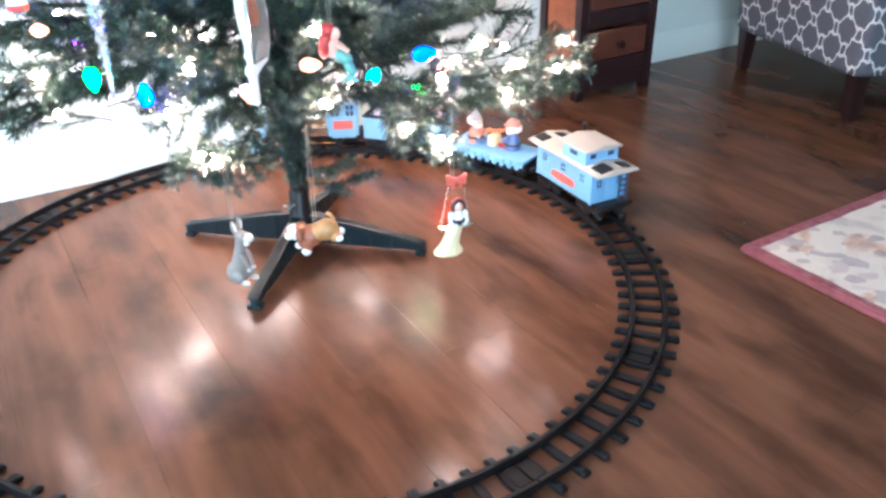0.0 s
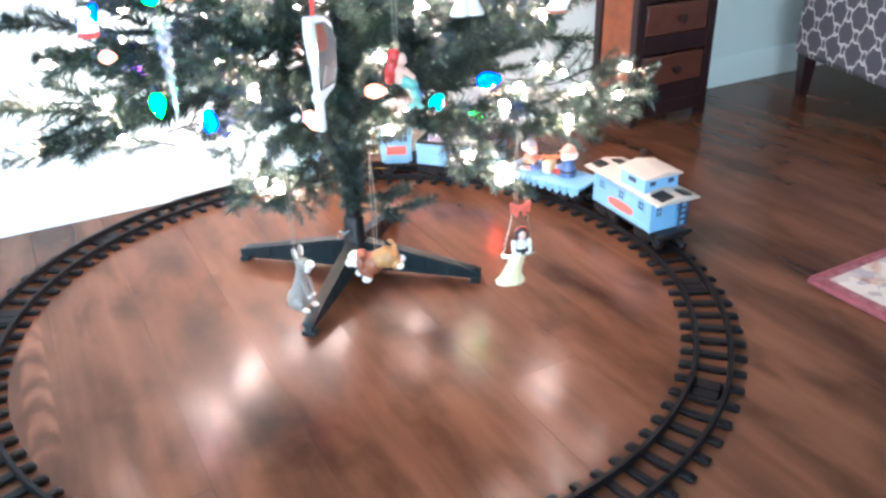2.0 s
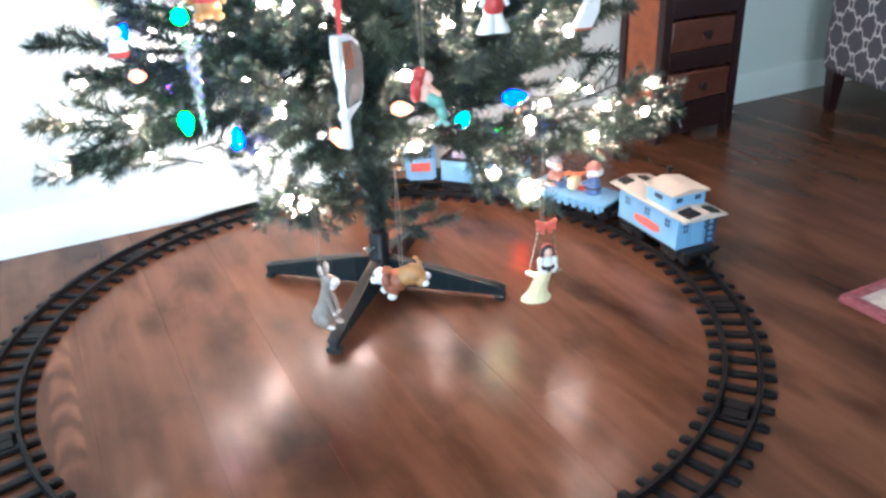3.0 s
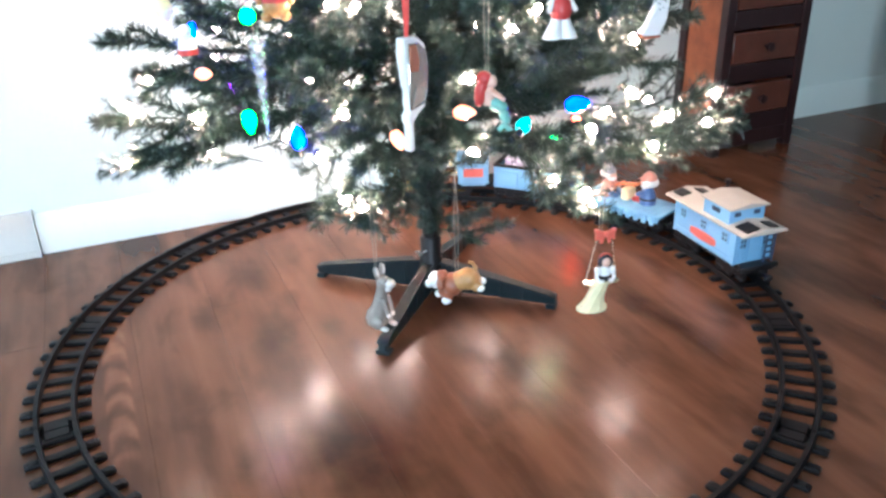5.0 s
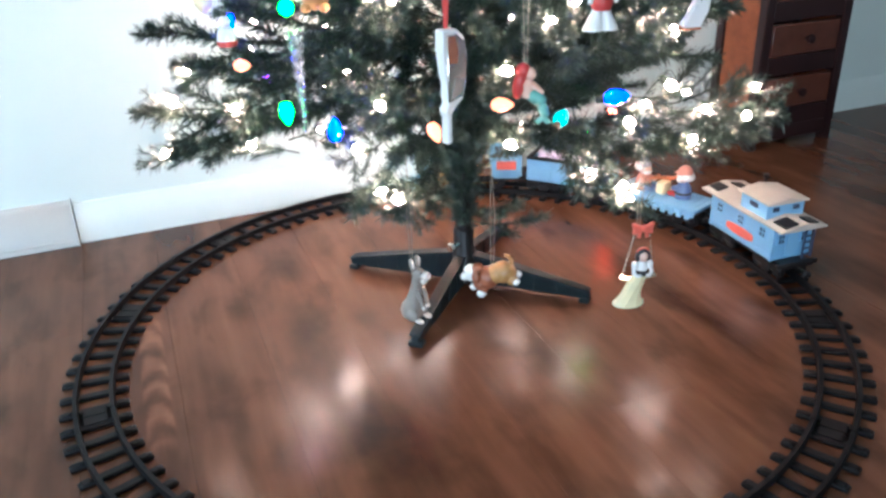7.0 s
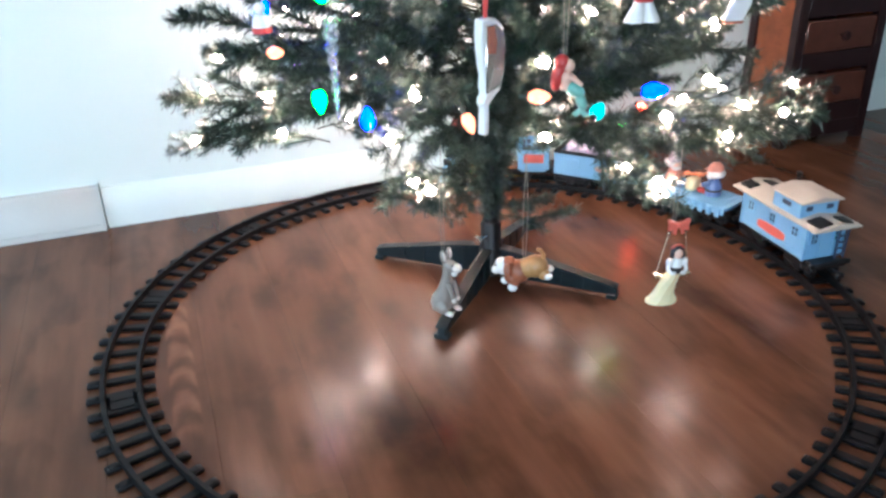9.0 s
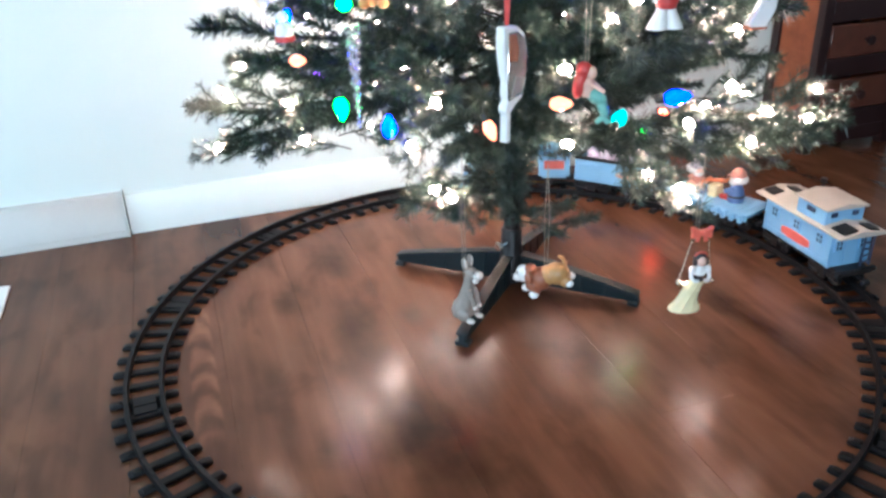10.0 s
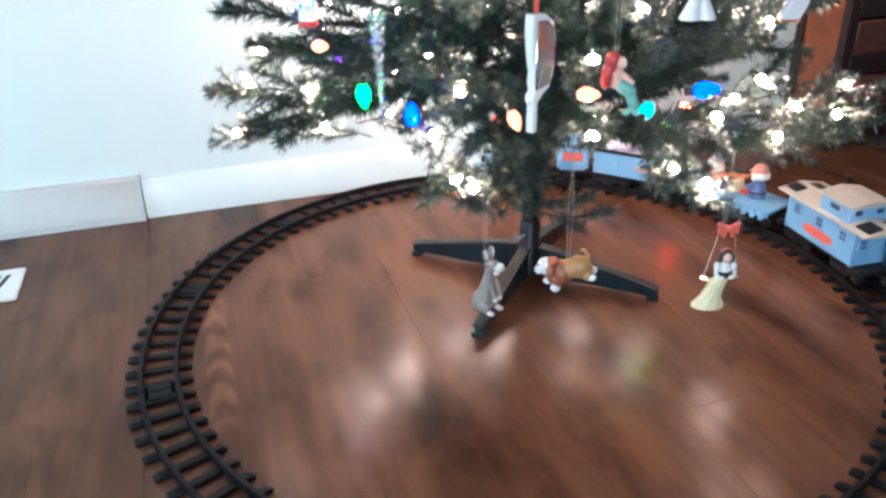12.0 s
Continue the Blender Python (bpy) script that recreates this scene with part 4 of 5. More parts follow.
def caboose(m):
    c = thing("toy_caboose", m, "light blue toy caboose with a cream roof standing on the track", "toy train car", "toy train")
    L, Wd, Z0, Z1 = 0.160, 0.080, 0.030, 0.090
    part("chassis", Shape().box((0, 0, 0.026), (0.205, 0.062, 0.008), 0.001).box((0, 0, 0.018), (0.05, 0.04, 0.012), 0.002).box((0.098, 0, 0.028), (0.006, 0.084, 0.008), 0.001).box((-0.098, 0, 0.028), (0.006, 0.084, 0.008), 0.001), BLACK_PLASTIC, c)
    body = Shape().box((0, 0, (Z0 + Z1) / 2), (L, Wd, Z1 - Z0), 0.0015)
    for y in (-1, 1):
        for z in (0.040, 0.0835):
            body.box((0, y * (Wd / 2 + 0.0004), z), (L - 0.004, 0.0014, 0.003), 0.0004)
    for x in (-1, 1):
        for k in range(9):
            body.box((x * (L / 2 + 0.0003), -0.034 + k * 0.0085, 0.060), (0.001, 0.0012, 0.055))
        for y in (-1, 1):
            body.box((x * (L / 2 - 0.002), y * (Wd / 2 - 0.0015), 0.060), (0.006, 0.006, 0.060), 0.001)
    part("body", body, TRAIN_BLUE, c)
    part("roof", Shape().prism([(-0.048, 0.0), (0.048, 0.0), (0.048, 0.003), (0.0, 0.011), (-0.048, 0.003)], 0.208, pose(-0.104, 0, Z1 - 0.0005, 90, 0, 90), 0.0006), TRAIN_CREAM, c, "cream plastic roof")
    cup = part("cupola", Shape().box((-0.024, 0, 0.1070), (0.066, 0.078, 0.027), 0.0012), TRAIN_BLUE, c)
    part("cupola_roof", Shape().prism([(-0.043, 0.0), (0.043, 0.0), (0.043, 0.0028), (0.0, 0.0095), (-0.043, 0.0028)], 0.078, pose(-0.063, 0, 0.1200, 90, 0, 90), 0.0006), TRAIN_CREAM, cup, "cream plastic cupola roof")
    for x in (-0.0573, 0.0093):
        for y in (-0.021, 0.021):
            part("cupola_window", Shape().box((x, y, 0.1100), (0.0016, 0.013, 0.008), 0.0004), TRAIN_NAVY, cup)
    for y in (-0.0393, 0.0393):
        part("cupola_window", Shape().box((-0.024, y, 0.1100), (0.020, 0.0016, 0.008), 0.0004), TRAIN_NAVY, cup)
    for x, y, long, wide in ((-0.084, 0.022, 0.030, 0.028), (-0.086, -0.024, 0.024, 0.022), (0.086, 0.024, 0.026, 0.024), (0.056, -0.014, 0.064, 0.022)):
        part("hatch", Shape().box((x, y, 0.1005 - abs(y) * 0.125), (long, wide, 0.0035), 0.001, (-9.5 if y > 0 else 9.5, 0, 0)), BLACK_PLASTIC, c, "black roof hatch")
    part("stovepipe", Shape().rod((0.040, -0.040, 0.092), (0.040, -0.040, 0.128), 0.003, seg=10).rod((0.040, -0.040, 0.124), (0.040, -0.040, 0.130), 0.0048, seg=10), BLACK_PLASTIC, c)
    for y, turn in ((-1, 0), (1, 180)):
        for x in (-0.055, 0.0, 0.055):
            framed_window(c, pose(x, y * (Wd / 2 + 0.0005), 0.072, 0, 0, turn), 0.015, 0.017)
        part("side_sign", Shape().prism([(max(-0.034, min(0.034, px * 1.25)), py) for px, py in oval(0.036, 0.0085)], 0.0016, pose(0, y * (Wd / 2 + (0.0016 if y > 0 else 0)), 0.050, 90, 0, 0)), TRAIN_RED, c, "plain red sign panel")
    for x, turn in ((-L / 2 - 0.0008, -90), (L / 2 + 0.0008, 90)):
        framed_window(c, pose(x, 0.024 if x < 0 else -0.024, 0.068, 0, 0, turn), 0.014, 0.018)
        framed_window(c, pose(x, -0.024 if x < 0 else 0.024, 0.068, 0, 0, turn), 0.014, 0.018)
        part("end_door", Shape().box((x, 0, 0.060), (0.0016, 0.022, 0.052), 0.0004), TRAIN_BLUE, c)
    lad = Shape()
    for y in (-0.037, -0.019):
        lad.rod((-0.088, y, 0.030), (-0.090, y, 0.089), 0.0018, seg=6)
    for k in range(5):
        lad.rod((-0.089, -0.037, 0.037 + k * 0.011), (-0.089, -0.019, 0.037 + k * 0.011), 0.0016, seg=6)
    part("ladder", lad, TRAIN_NAVY, c, "dark blue end ladder")
    for x in (-0.060, 0.060):
        truck(c, x)
    coupler(c, -0.100, -1), coupler(c, 0.100, 1)
    return c


def tender(m):
    c = thing("toy_gondola", m, "light blue toy tender car heaped with lavender rocks", "toy train car", "toy train")
    part("chassis", Shape().box((0, 0, 0.025), (0.165, 0.060, 0.010), 0.001), BLACK_PLASTIC, c)
    tub = Shape()
    for y in (-1, 1):
        tub.box((0, y * 0.0385, 0.0545), (0.158, 0.004, 0.049), 0.001)
        tub.box((0.052, y * 0.0405, 0.0505), (0.045, 0.003, 0.038), 0.001)
    tub.box((-0.077, 0, 0.0545), (0.004, 0.075, 0.049), 0.001).box((0.077, 0, 0.0545), (0.004, 0.075, 0.049), 0.001).box((0, 0, 0.032), (0.152, 0.074, 0.004))
    part("tub", tub, TRAIN_BLUE, c)
    rim = Shape()
    for y in (-1, 1):
        rim.box((0, y * 0.0372, 0.0815), (0.161, 0.0085, 0.007), 0.002)
    rim.box((-0.0762, 0, 0.0815), (0.0085, 0.0659, 0.007), 0.002).box((0.0762, 0, 0.0815), (0.0085, 0.0659, 0.007), 0.002).box((0.0, 0, 0.068), (0.146, 0.067, 0.004))
    part("rim", rim, BLACK_PLASTIC, c, "black rim and inner floor")
    load = thing("rock_heap", m @ pose(0, 0, 0.0702), "heap of pale lavender plastic rocks in the tender", "rock heap")
    rg = random.Random(4)
    part("heap_base", Shape().box((0, 0, 0.006), (0.130, 0.058, 0.012), 0.004), CRYSTAL, load)
    lumps = [Shape().box((0, 0, 0), (1, u, v), 0.13).mesh("rock", CRYSTAL) for u, v in ((0.8, 0.7), (1.1, 0.8), (0.7, 1.0))]
    for k in range(44):
        x, y = rg.uniform(-0.058, 0.058), rg.uniform(-0.024, 0.024)
        h = 0.011 + 0.016 * (1 - (x / 0.066) ** 2) * (1 - (y / 0.034) ** 2)
        part("rock", lumps[k % 3], None, load, "", pose(x, y, h, *[rg.uniform(0, 90) for _ in range(3)]) @ Matrix.Scale(rg.uniform(0.012, 0.020), 4))
    for y in (-1, 1):
        part("side_sign", Shape().prism(oval(0.022, 0.0085), 0.0012, pose(-0.022, y * 0.0405 + (0.0012 if y > 0 else 0), 0.056, 90, 0, 0)), TRAIN_CREAM, c, "plain cream and red emblem")
        part("side_sign", Shape().prism([(0.013 * math.cos(math.pi * k / 8), 0.0085 * math.sin(math.pi * k / 8)) for k in range(9)], 0.0020, pose(-0.022, y * 0.0405 + (0.0020 if y > 0 else 0), 0.0575, 90, 0, 0)), TRAIN_NAVY, c, "dark arched emblem")
        part("side_sign", Shape().box((-0.022, y * 0.0408, 0.0535), (0.036, 0.0022, 0.0055), 0.0006), PEACH_GLAZE, c, "faded red banner")
    for x in (-0.048, 0.048):
        truck(c, x)
    coupler(c, -0.079, -1), coupler(c, 0.079, 1)
    return c


def flatcar(m):
    c = thing("toy_flatcar", m, "light blue toy flatcar carrying two small dolls", "toy train car", "toy train")
    deck = Shape().box((0, 0, 0.034), (0.178, 0.082, 0.006), 0.0012)
    for y in (-1, 1):
        deck.box((0, y * 0.0395, 0.030), (0.176, 0.003, 0.010), 0.0006)
        for k in range(10):
            deck.box((-0.0765 + k * 0.017, y * 0.042, 0.028), (0.009, 0.005, 0.015), 0.001)
    for k in range(14):
        deck.box((-0.0845 + 0.013 * k, 0, 0.0374), (0.0115, 0.074, 0.0012), 0.0004)
    part("deck", deck, TRAIN_BLUE, c)
    part("chassis", Shape().box((0, 0, 0.024), (0.160, 0.050, 0.010), 0.001), BLACK_PLASTIC, c)
    for x in (-0.052, 0.052):
        truck(c, x)
    coupler(c, -0.087, -1), coupler(c, 0.087, 1)
    return c


def rail_doll(m, name, hat, coat, legs, label, pointed):
    """A seated toy figure in one mesh: legs, coat, arms, head and cap."""
    s = Shape()
    s.slot = 3
    for y in (-0.007, 0.007):
        s.ball((0.008, y, 0.006), (0.013, 0.006, 0.006)).ball((0.020, y, 0.005), (0.007, 0.006, 0.005))
    s.slot = 1
    s.lathe([(0.014, 0), (0.0155, 0.006), (0.013, 0.018), (0.0095, 0.027), (0.006, 0.030)], None, 14)
    for y in (-1, 1):
        s.rod((0, y * 0.011, 0.024), (0.014, y * 0.012, 0.017), 0.0045, 0.004, 8)
    s.slot = 2
    s.ball((0.002, 0, 0.039), (0.0105, 0.0105, 0.0115)).ball((0.013, 0, 0.037), 0.0028, seg=8)
    for y in (-1, 1):
        s.ball((0.015, y * 0.012, 0.0165), 0.004, seg=8)
    s.slot = 5
    s.lathe([(0.0150, 0.0085), (0.0156, 0.0095), (0.0150, 0.0125)], None, 14)
    s.slot = 4
    s.ball((0.005, 0, 0.033), (0.0088, 0.0098, 0.0065))
    s.lathe([(0.0105, 0.0340), (0.0138, 0.0370), (0.0142, 0.0425), (0.0125, 0.0455)], pose(-0.0035, 0, 0), 14)
    s.slot = 0
    if pointed:
        s.lathe([(0.0125, 0.043), (0.0128, 0.046), (0.0095, 0.050), (0.0055, 0.057), (0.0022, 0.063), (0, 0.0645)], pose(-0.001, 0, 0), 12)
    else:
        s.lathe([(0.0128, 0.043), (0.013, 0.046), (0.0115, 0.053), (0.006, 0.058), (0, 0.059)], pose(-0.001, 0, 0), 12).box((0.011, 0, 0.045), (0.010, 0.016, 0.002), 0.0008)
    return solo(name, s, [hat, coat, SKIN, legs, WHITE_GLAZE, BLACK_GLAZE], m, label, "doll")


def locomotive(m):
    c = thing("toy_locomotive", m, "toy steam locomotive with champagne-plated boiler and blue cab", "toy locomotive", "toy train")
    part("chassis", Shape().box((-0.005, 0, 0.024), (0.205, 0.050, 0.012), 0.001).box((0.095, 0, 0.026), (0.012, 0.070, 0.010), 0.001), BLACK_PLASTIC, c)
    part("boiler", Shape().lathe([(0.0, -0.052), (0.029, -0.052), (0.031, -0.048), (0.031, 0.028), (0.030, 0.030)] , pose(0.012, 0, 0.064, 0, 90, 0), 24), PLATED, c, "shiny champagne-plated boiler")
    for x in (-0.022, 0.006, 0.034):
        part("boiler_band", Shape().lathe([(0.0314, -0.0015), (0.0322, -0.001), (0.0322, 0.001), (0.0314, 0.0015)], pose(x, 0, 0.064, 0, 90, 0), 24), GOLD, c)
    part("running_board", Shape().box((0.0, 0.032, 0.042), (0.115, 0.014, 0.020), 0.002).box((0.0, -0.032, 0.042), (0.115, 0.014, 0.020), 0.002), PLATED, c)
    smoke = part("smokebox", Shape().lathe([(0.0325, 0.0), (0.0335, 0.003), (0.0335, 0.040), (0.0315, 0.043), (0.0, 0.043)], pose(0.042, 0, 0.064, 0, 90, 0), 26).box((0.062, 0, 0.036), (0.04, 0.05, 0.022), 0.003), BLACK_PLASTIC, c)
    part("smokebox_door", Shape().lathe([(0.0255, 0.0), (0.0255, 0.002), (0.022, 0.005), (0.006, 0.007), (0.006, 0.010), (0.0, 0.011)], pose(0.0845, 0, 0.064, 0, 90, 0), 24), TRAIN_BLUE, smoke, "light blue smokebox door")
    stack = part("smokestack", Shape().lathe([(0.010, 0.0), (0.009, 0.016), (0.011, 0.018)], pose(0.062, 0, 0.095), 18), BLACK_PLASTIC, c)
    part("stack_cone", Shape().lathe([(0.010, 0.0), (0.0205, 0.019), (0.0215, 0.020)], pose(0.062, 0, 0.112), 20), TRAIN_BLUE, stack, "light blue stack cone")
    part("stack_cap", Shape().lathe([(0.0215, 0.0), (0.0235, 0.003), (0.0235, 0.014), (0.017, 0.021), (0.014, 0.021), (0.013, 0.016), (0, 0.016)], pose(0.062, 0, 0.1322), 20), BLACK_PLASTIC, stack)
    lampx = part("headlamp", Shape().box((0.088, 0, 0.107), (0.018, 0.018, 0.020), 0.002).prism([(-0.010, 0.0), (0.010, 0.0), (0.0, 0.008)], 0.020, pose(0.078, 0, 0.117, 90, 0, 90)).box((0.086, 0, 0.0965), (0.012, 0.010, 0.003)), TRAIN_RED, c, "red and silver headlamp box")
    part("lens", Shape().lathe([(0.007, 0), (0.006, 0.002), (0, 0.003)], pose(0.0972, 0, 0.107, 0, 90, 0), 14), SILVER, lampx)
    part("sand_dome", Shape().lathe([(0.014, 0), (0.0125, 0.004), (0.0125, 0.016), (0.010, 0.021), (0, 0.024)], pose(0.030, 0, 0.092), 18), SILVER, c, "silver-plated sand dome")
    part("bell", Shape().lathe([(0.004, 0), (0.004, 0.005), (0.0075, 0.007), (0.006, 0.012), (0.003, 0.016), (0.003, 0.018), (0, 0.020)], pose(0.008, 0, 0.093), 14), GOLD, c, "gold-plated bell")
    part("steam_dome", Shape().lathe([(0.016, 0), (0.014, 0.004), (0.014, 0.022), (0.0145, 0.024), (0.011, 0.030), (0, 0.033)], pose(-0.020, 0, 0.091), 20), SILVER, c, "silver-plated steam dome")
    cab = Shape()
    for y in (-1, 1):
        cab.box((-0.068, y * 0.0395, 0.052), (0.062, 0.003, 0.040), 0.0008).box((-0.068, y * 0.0395, 0.1045), (0.062, 0.003, 0.009), 0.0006)
        for x in (-0.0975, -0.069, -0.0385):
            cab.box((x, y * 0.0395, 0.086), (0.005, 0.003, 0.030), 0.0006)
        cab.box((-0.068, y * 0.0395, 0.034), (0.050, 0.003, 0.012), 0.001)
    cab.box((-0.038, 0, 0.066), (0.003, 0.076, 0.070), 0.0006).box((-0.098, 0, 0.057), (0.003, 0.076, 0.052), 0.0006).box((-0.098, 0, 0.105), (0.003, 0.076, 0.008), 0.0006)
    for y in (-0.036, 0.0, 0.036):
        cab.box((-0.098, y, 0.092), (0.003, 0.006, 0.022), 0.0005)
    cab.box((-0.068, 0, 0.034), (0.060, 0.074, 0.004))
    part("cab", cab, TRAIN_BLUE, c)
    for y, turn in ((-0.0402, 0), (0.0402, 180)):
        for i in (-1, 1):
            framed_window(c, pose(-0.068 + i * 0.0147, y * 0.985, 0.086, 0, 0, turn), 0.018, 0.026, 1)
        part("cab_sign", Shape().box((-0.068, y + (0.0008 if y > 0 else -0.0008), 0.056), (0.040, 0.0016, 0.018), 0.0005), TRAIN_RED, c, "plain red sign panel")
    arc = [(y, 0.011 * (1 - (y / 0.050) ** 2)) for y in np.linspace(-0.050, 0.050, 9)]
    roof = [(y, z + 0.0035) for y, z in arc] + [(y, z) for y, z in arc[::-1]]
    part("cab_roof", Shape().prism(roof[::-1], 0.088, pose(-0.118, 0, 0.107, 90, 0, 90)), TRAIN_CREAM, c, "cream plastic cab roof")
    part("pilot", Shape().take(pilot_mesh()), TRAIN_BLUE, c, "light blue cowcatcher")
    for y in (-0.024, 0.024):
        part("bumper", Shape().rod((0.104, y, 0.040), (0.116, y, 0.040), 0.006, 0.0075, 12).box((0.104, y, 0.033), (0.008, 0.008, 0.014), 0.001), BLACK_PLASTIC, c)
    for y in (-1, 1):
        part("cylinder", Shape().lathe([(0.009, 0), (0.0105, 0.002), (0.0105, 0.024), (0.009, 0.026)], pose(0.046, y * 0.034, 0.021, 0, 90, 0), 16).box((0.059, y * 0.034, 0.034), (0.020, 0.014, 0.010), 0.002), GOLD, c, "gold-plated cylinder")
        part("side_rod", Shape().rod((0.050, y * 0.037, 0.020), (-0.050, y * 0.037, 0.017), 0.0018, seg=6).rod((0.028, y * 0.036, 0.030), (-0.010, y * 0.036, 0.020), 0.0015, seg=6), GOLD, c)
    for x in (-0.048, -0.008):
        for y in (-1, 1):
            w = Shape().lathe([(0.004, -0.003), (0.019, -0.003), (0.019, 0.003), (0.0165, 0.003), (0.0155, 0.0005), (0.005, 0.0005), (0.004, 0.004)], pose(x, y * 0.0255, 0.019, 90 if y < 0 else -90, 0, 0), 22)
            for k in range(8):
                a = math.pi * k / 4
                w.rod((x, y * 0.0275, 0.019), (x + 0.0155 * math.cos(a), y * 0.0275, 0.019 + 0.0155 * math.sin(a)), 0.0012, seg=5)
            part("driving_wheel", w, BLACK_PLASTIC, c)
    w = Shape()
    for y in (-1, 1):
        w.lathe([(0.0045, -0.003), (0.011, -0.003), (0.011, 0.003), (0.009, 0.001), (0.0045, 0.002)], pose(0.082, y * 0.0235, 0.011, 90 if y < 0 else -90, 0, 0), 18)
    w.rod((0.082, -0.023, 0.011), (0.082, 0.023, 0.011), 0.002, seg=6)
    part("pilot_wheel", w, BLACK_PLASTIC, c)
    coupler(c, -0.106, -1)
    return c


def pilot_mesh():
    """The wedge of slats at the front of the engine."""
    bm = bmesh.new()
    s = Shape()
    s.prism([(-0.038, 0.0), (0.038, 0.0), (0.020, 0.030), (-0.020, 0.030)], 0.004, pose(0.108, 0, 0.005, 62, 0, 90))
    for k in range(11):
        y = -0.034 + k * 0.0068
        s.rod((0.124, y, 0.004), (0.107, y * 0.5, 0.034), 0.0016, seg=6)
    s.box((0.104, 0, 0.034), (0.016, 0.050, 0.006), 0.001).box((0.122, 0, 0.0035), (0.008, 0.078, 0.004), 0.001)
    vs = [bm.verts.new(v) for v in s.verts]
    for f in s.faces:
        bm.faces.new([vs[i] for i in f])
    return bm


CAB_AT, FLAT_AT, TEND_AT, LOCO_AT = 17.0, 40.8, 62.5, 85.0
caboose(on_track(CAB_AT) @ Matrix.Diagonal((1, 0.89, 0.96, 1)))
flatcar(on_track(FLAT_AT))
tender(on_track(TEND_AT) @ Matrix.Diagonal((1.06, 0.97, 0.90, 1)))
locomotive(on_track(LOCO_AT))
DECK = on_track(FLAT_AT) @ pose(0, 0, 0.0382)
rail_doll(DECK @ pose(0.046, 0.004, 0, 0, 0, 180) @ Matrix.Scale(1.06, 4), "toy_doll", PALE_GREY, PEACH_GLAZE, BLUE_GLAZE, "small plastic doll with a grey pointed hat on the flatcar", True)
rail_doll(DECK @ pose(-0.036, -0.004, 0) @ Matrix.Scale(1.06, 4), "toy_doll", PEACH_GLAZE, BLUE_GLAZE, RED_GLAZE, "small plastic doll with a peach cap on the flatcar", False)
pump = thing("toy_handcar", DECK @ pose(0.004, 0, 0), "orange and yellow toy pump handle set on the flatcar", "toy")
part("base", Shape().box((0, 0, 0.012), (0.018, 0.026, 0.024), 0.003), YELLOW_CLOTH, pump)
part("beam", Shape().box((0, 0, 0.030), (0.046, 0.008, 0.006), 0.002, (0, 12, 0)).rod((-0.020, -0.014, 0.035), (-0.020, 0.014, 0.035), 0.0025, seg=8).rod((0.020, -0.014, 0.026), (0.020, 0.014, 0.026), 0.0025, seg=8), ORANGE_GLAZE, pump, "orange pump beam")

# ---- ornaments on the tree ----
HANG = "ornaments on the tree"


def hung(name, shape, mats, place, spin, label, category="ornament", size=1.0, tilt=0.0, cord=0.1, cord_mat=CORD, thin=0.0003, top=0.0):
    """A one-piece ornament and the cord it hangs by; the cord ends at local z = top."""
    own = pose(*place, 0, 0, spin) @ pose(0, 0, 0, 0, tilt, 0) @ Matrix.Scale(size, 4)
    ob = solo(name, shape, mats, own, label, category, HANG)
    if cord:
        loop = Shape().tube([(0.001, 0, -0.014), (0.002, 0, cord * 0.5), (0, 0, cord)], thin).tube([(-0.001, 0, -0.014), (-0.003, 0, cord * 0.5), (0, 0, cord)], thin)
        part("hanging_cord", loop, cord_mat, ob, "thin cord loop", own.inverted() @ pose(place[0], place[1], place[2] + top * size, 0, 0, spin))
    return ob


# grey donkey figurine, sitting up with its nose raised
s = Shape()
s.loft([(-0.003, 0, 0.0005, 0.007, 0.007), (-0.003, 0, 0.003, 0.0115, 0.011), (-0.003, 0, 0.010, 0.0130, 0.0125), (-0.002, 0, 0.017, 0.0120, 0.0110), (0.0005, 0, 0.024, 0.0088, 0.0086), (0.003, 0, 0.034, 0.0074, 0.0070), (0.005, 0, 0.044, 0.0060, 0.0058), (0.006, 0, 0.052, 0.0052, 0.0052), (0.007, 0, 0.058, 0.0042, 0.0042)], 20)
s.ball((0.0095, 0, 0.0575), (0.0088, 0.0066, 0.0066), (0, 12, 0)).tube([(-0.014, 0, 0.004), (-0.018, 0.003, 0.003), (-0.020, 0.007, 0.0025)], 0.0016, 6, 0.0008)
for y in (-1, 1):
    s.ball((0.0035, y * 0.0045, 0.0680), (0.0030, 0.0034, 0.0085), (y * -8, -6, 0), 12)
    s.ball((0.003, y * 0.0085, 0.0085), (0.0090, 0.0048, 0.0082), (0, -18, 0), 12)
    s.loft([(0.0085, y * 0.0045, 0.039, 0.0034, 0.0030), (0.0125, y * 0.0045, 0.031, 0.0028, 0.0026), (0.0150, y * 0.0040, 0.022, 0.0024, 0.0024), (0.0158, y * 0.0038, 0.019, 0.0012, 0.0012)][::-1], 10)
s.slot = 1
s.ball((0.0180, 0, 0.0570), (0.0056, 0.0060, 0.0050), (0, 12, 0), 12).ball((0.0150, 0, 0.0500), (0.0038, 0.0040, 0.0042), (0, 30, 0), 10)
for y in (-1, 1):
    s.ball((0.0125, y * 0.0080, 0.0028), (0.0058, 0.0036, 0.0028), seg=10).ball((0.0162, y * 0.0038, 0.0190), (0.0028, 0.0025, 0.0030), seg=8).ball((0.0055, y * 0.0052, 0.0690), (0.0018, 0.0020, 0.0062), (y * -8, -6, 0), 8)
s.slot = 2
for y in (-1, 1):
    s.ball((0.0155, y * 0.0046, 0.0608), 0.0012, seg=8)
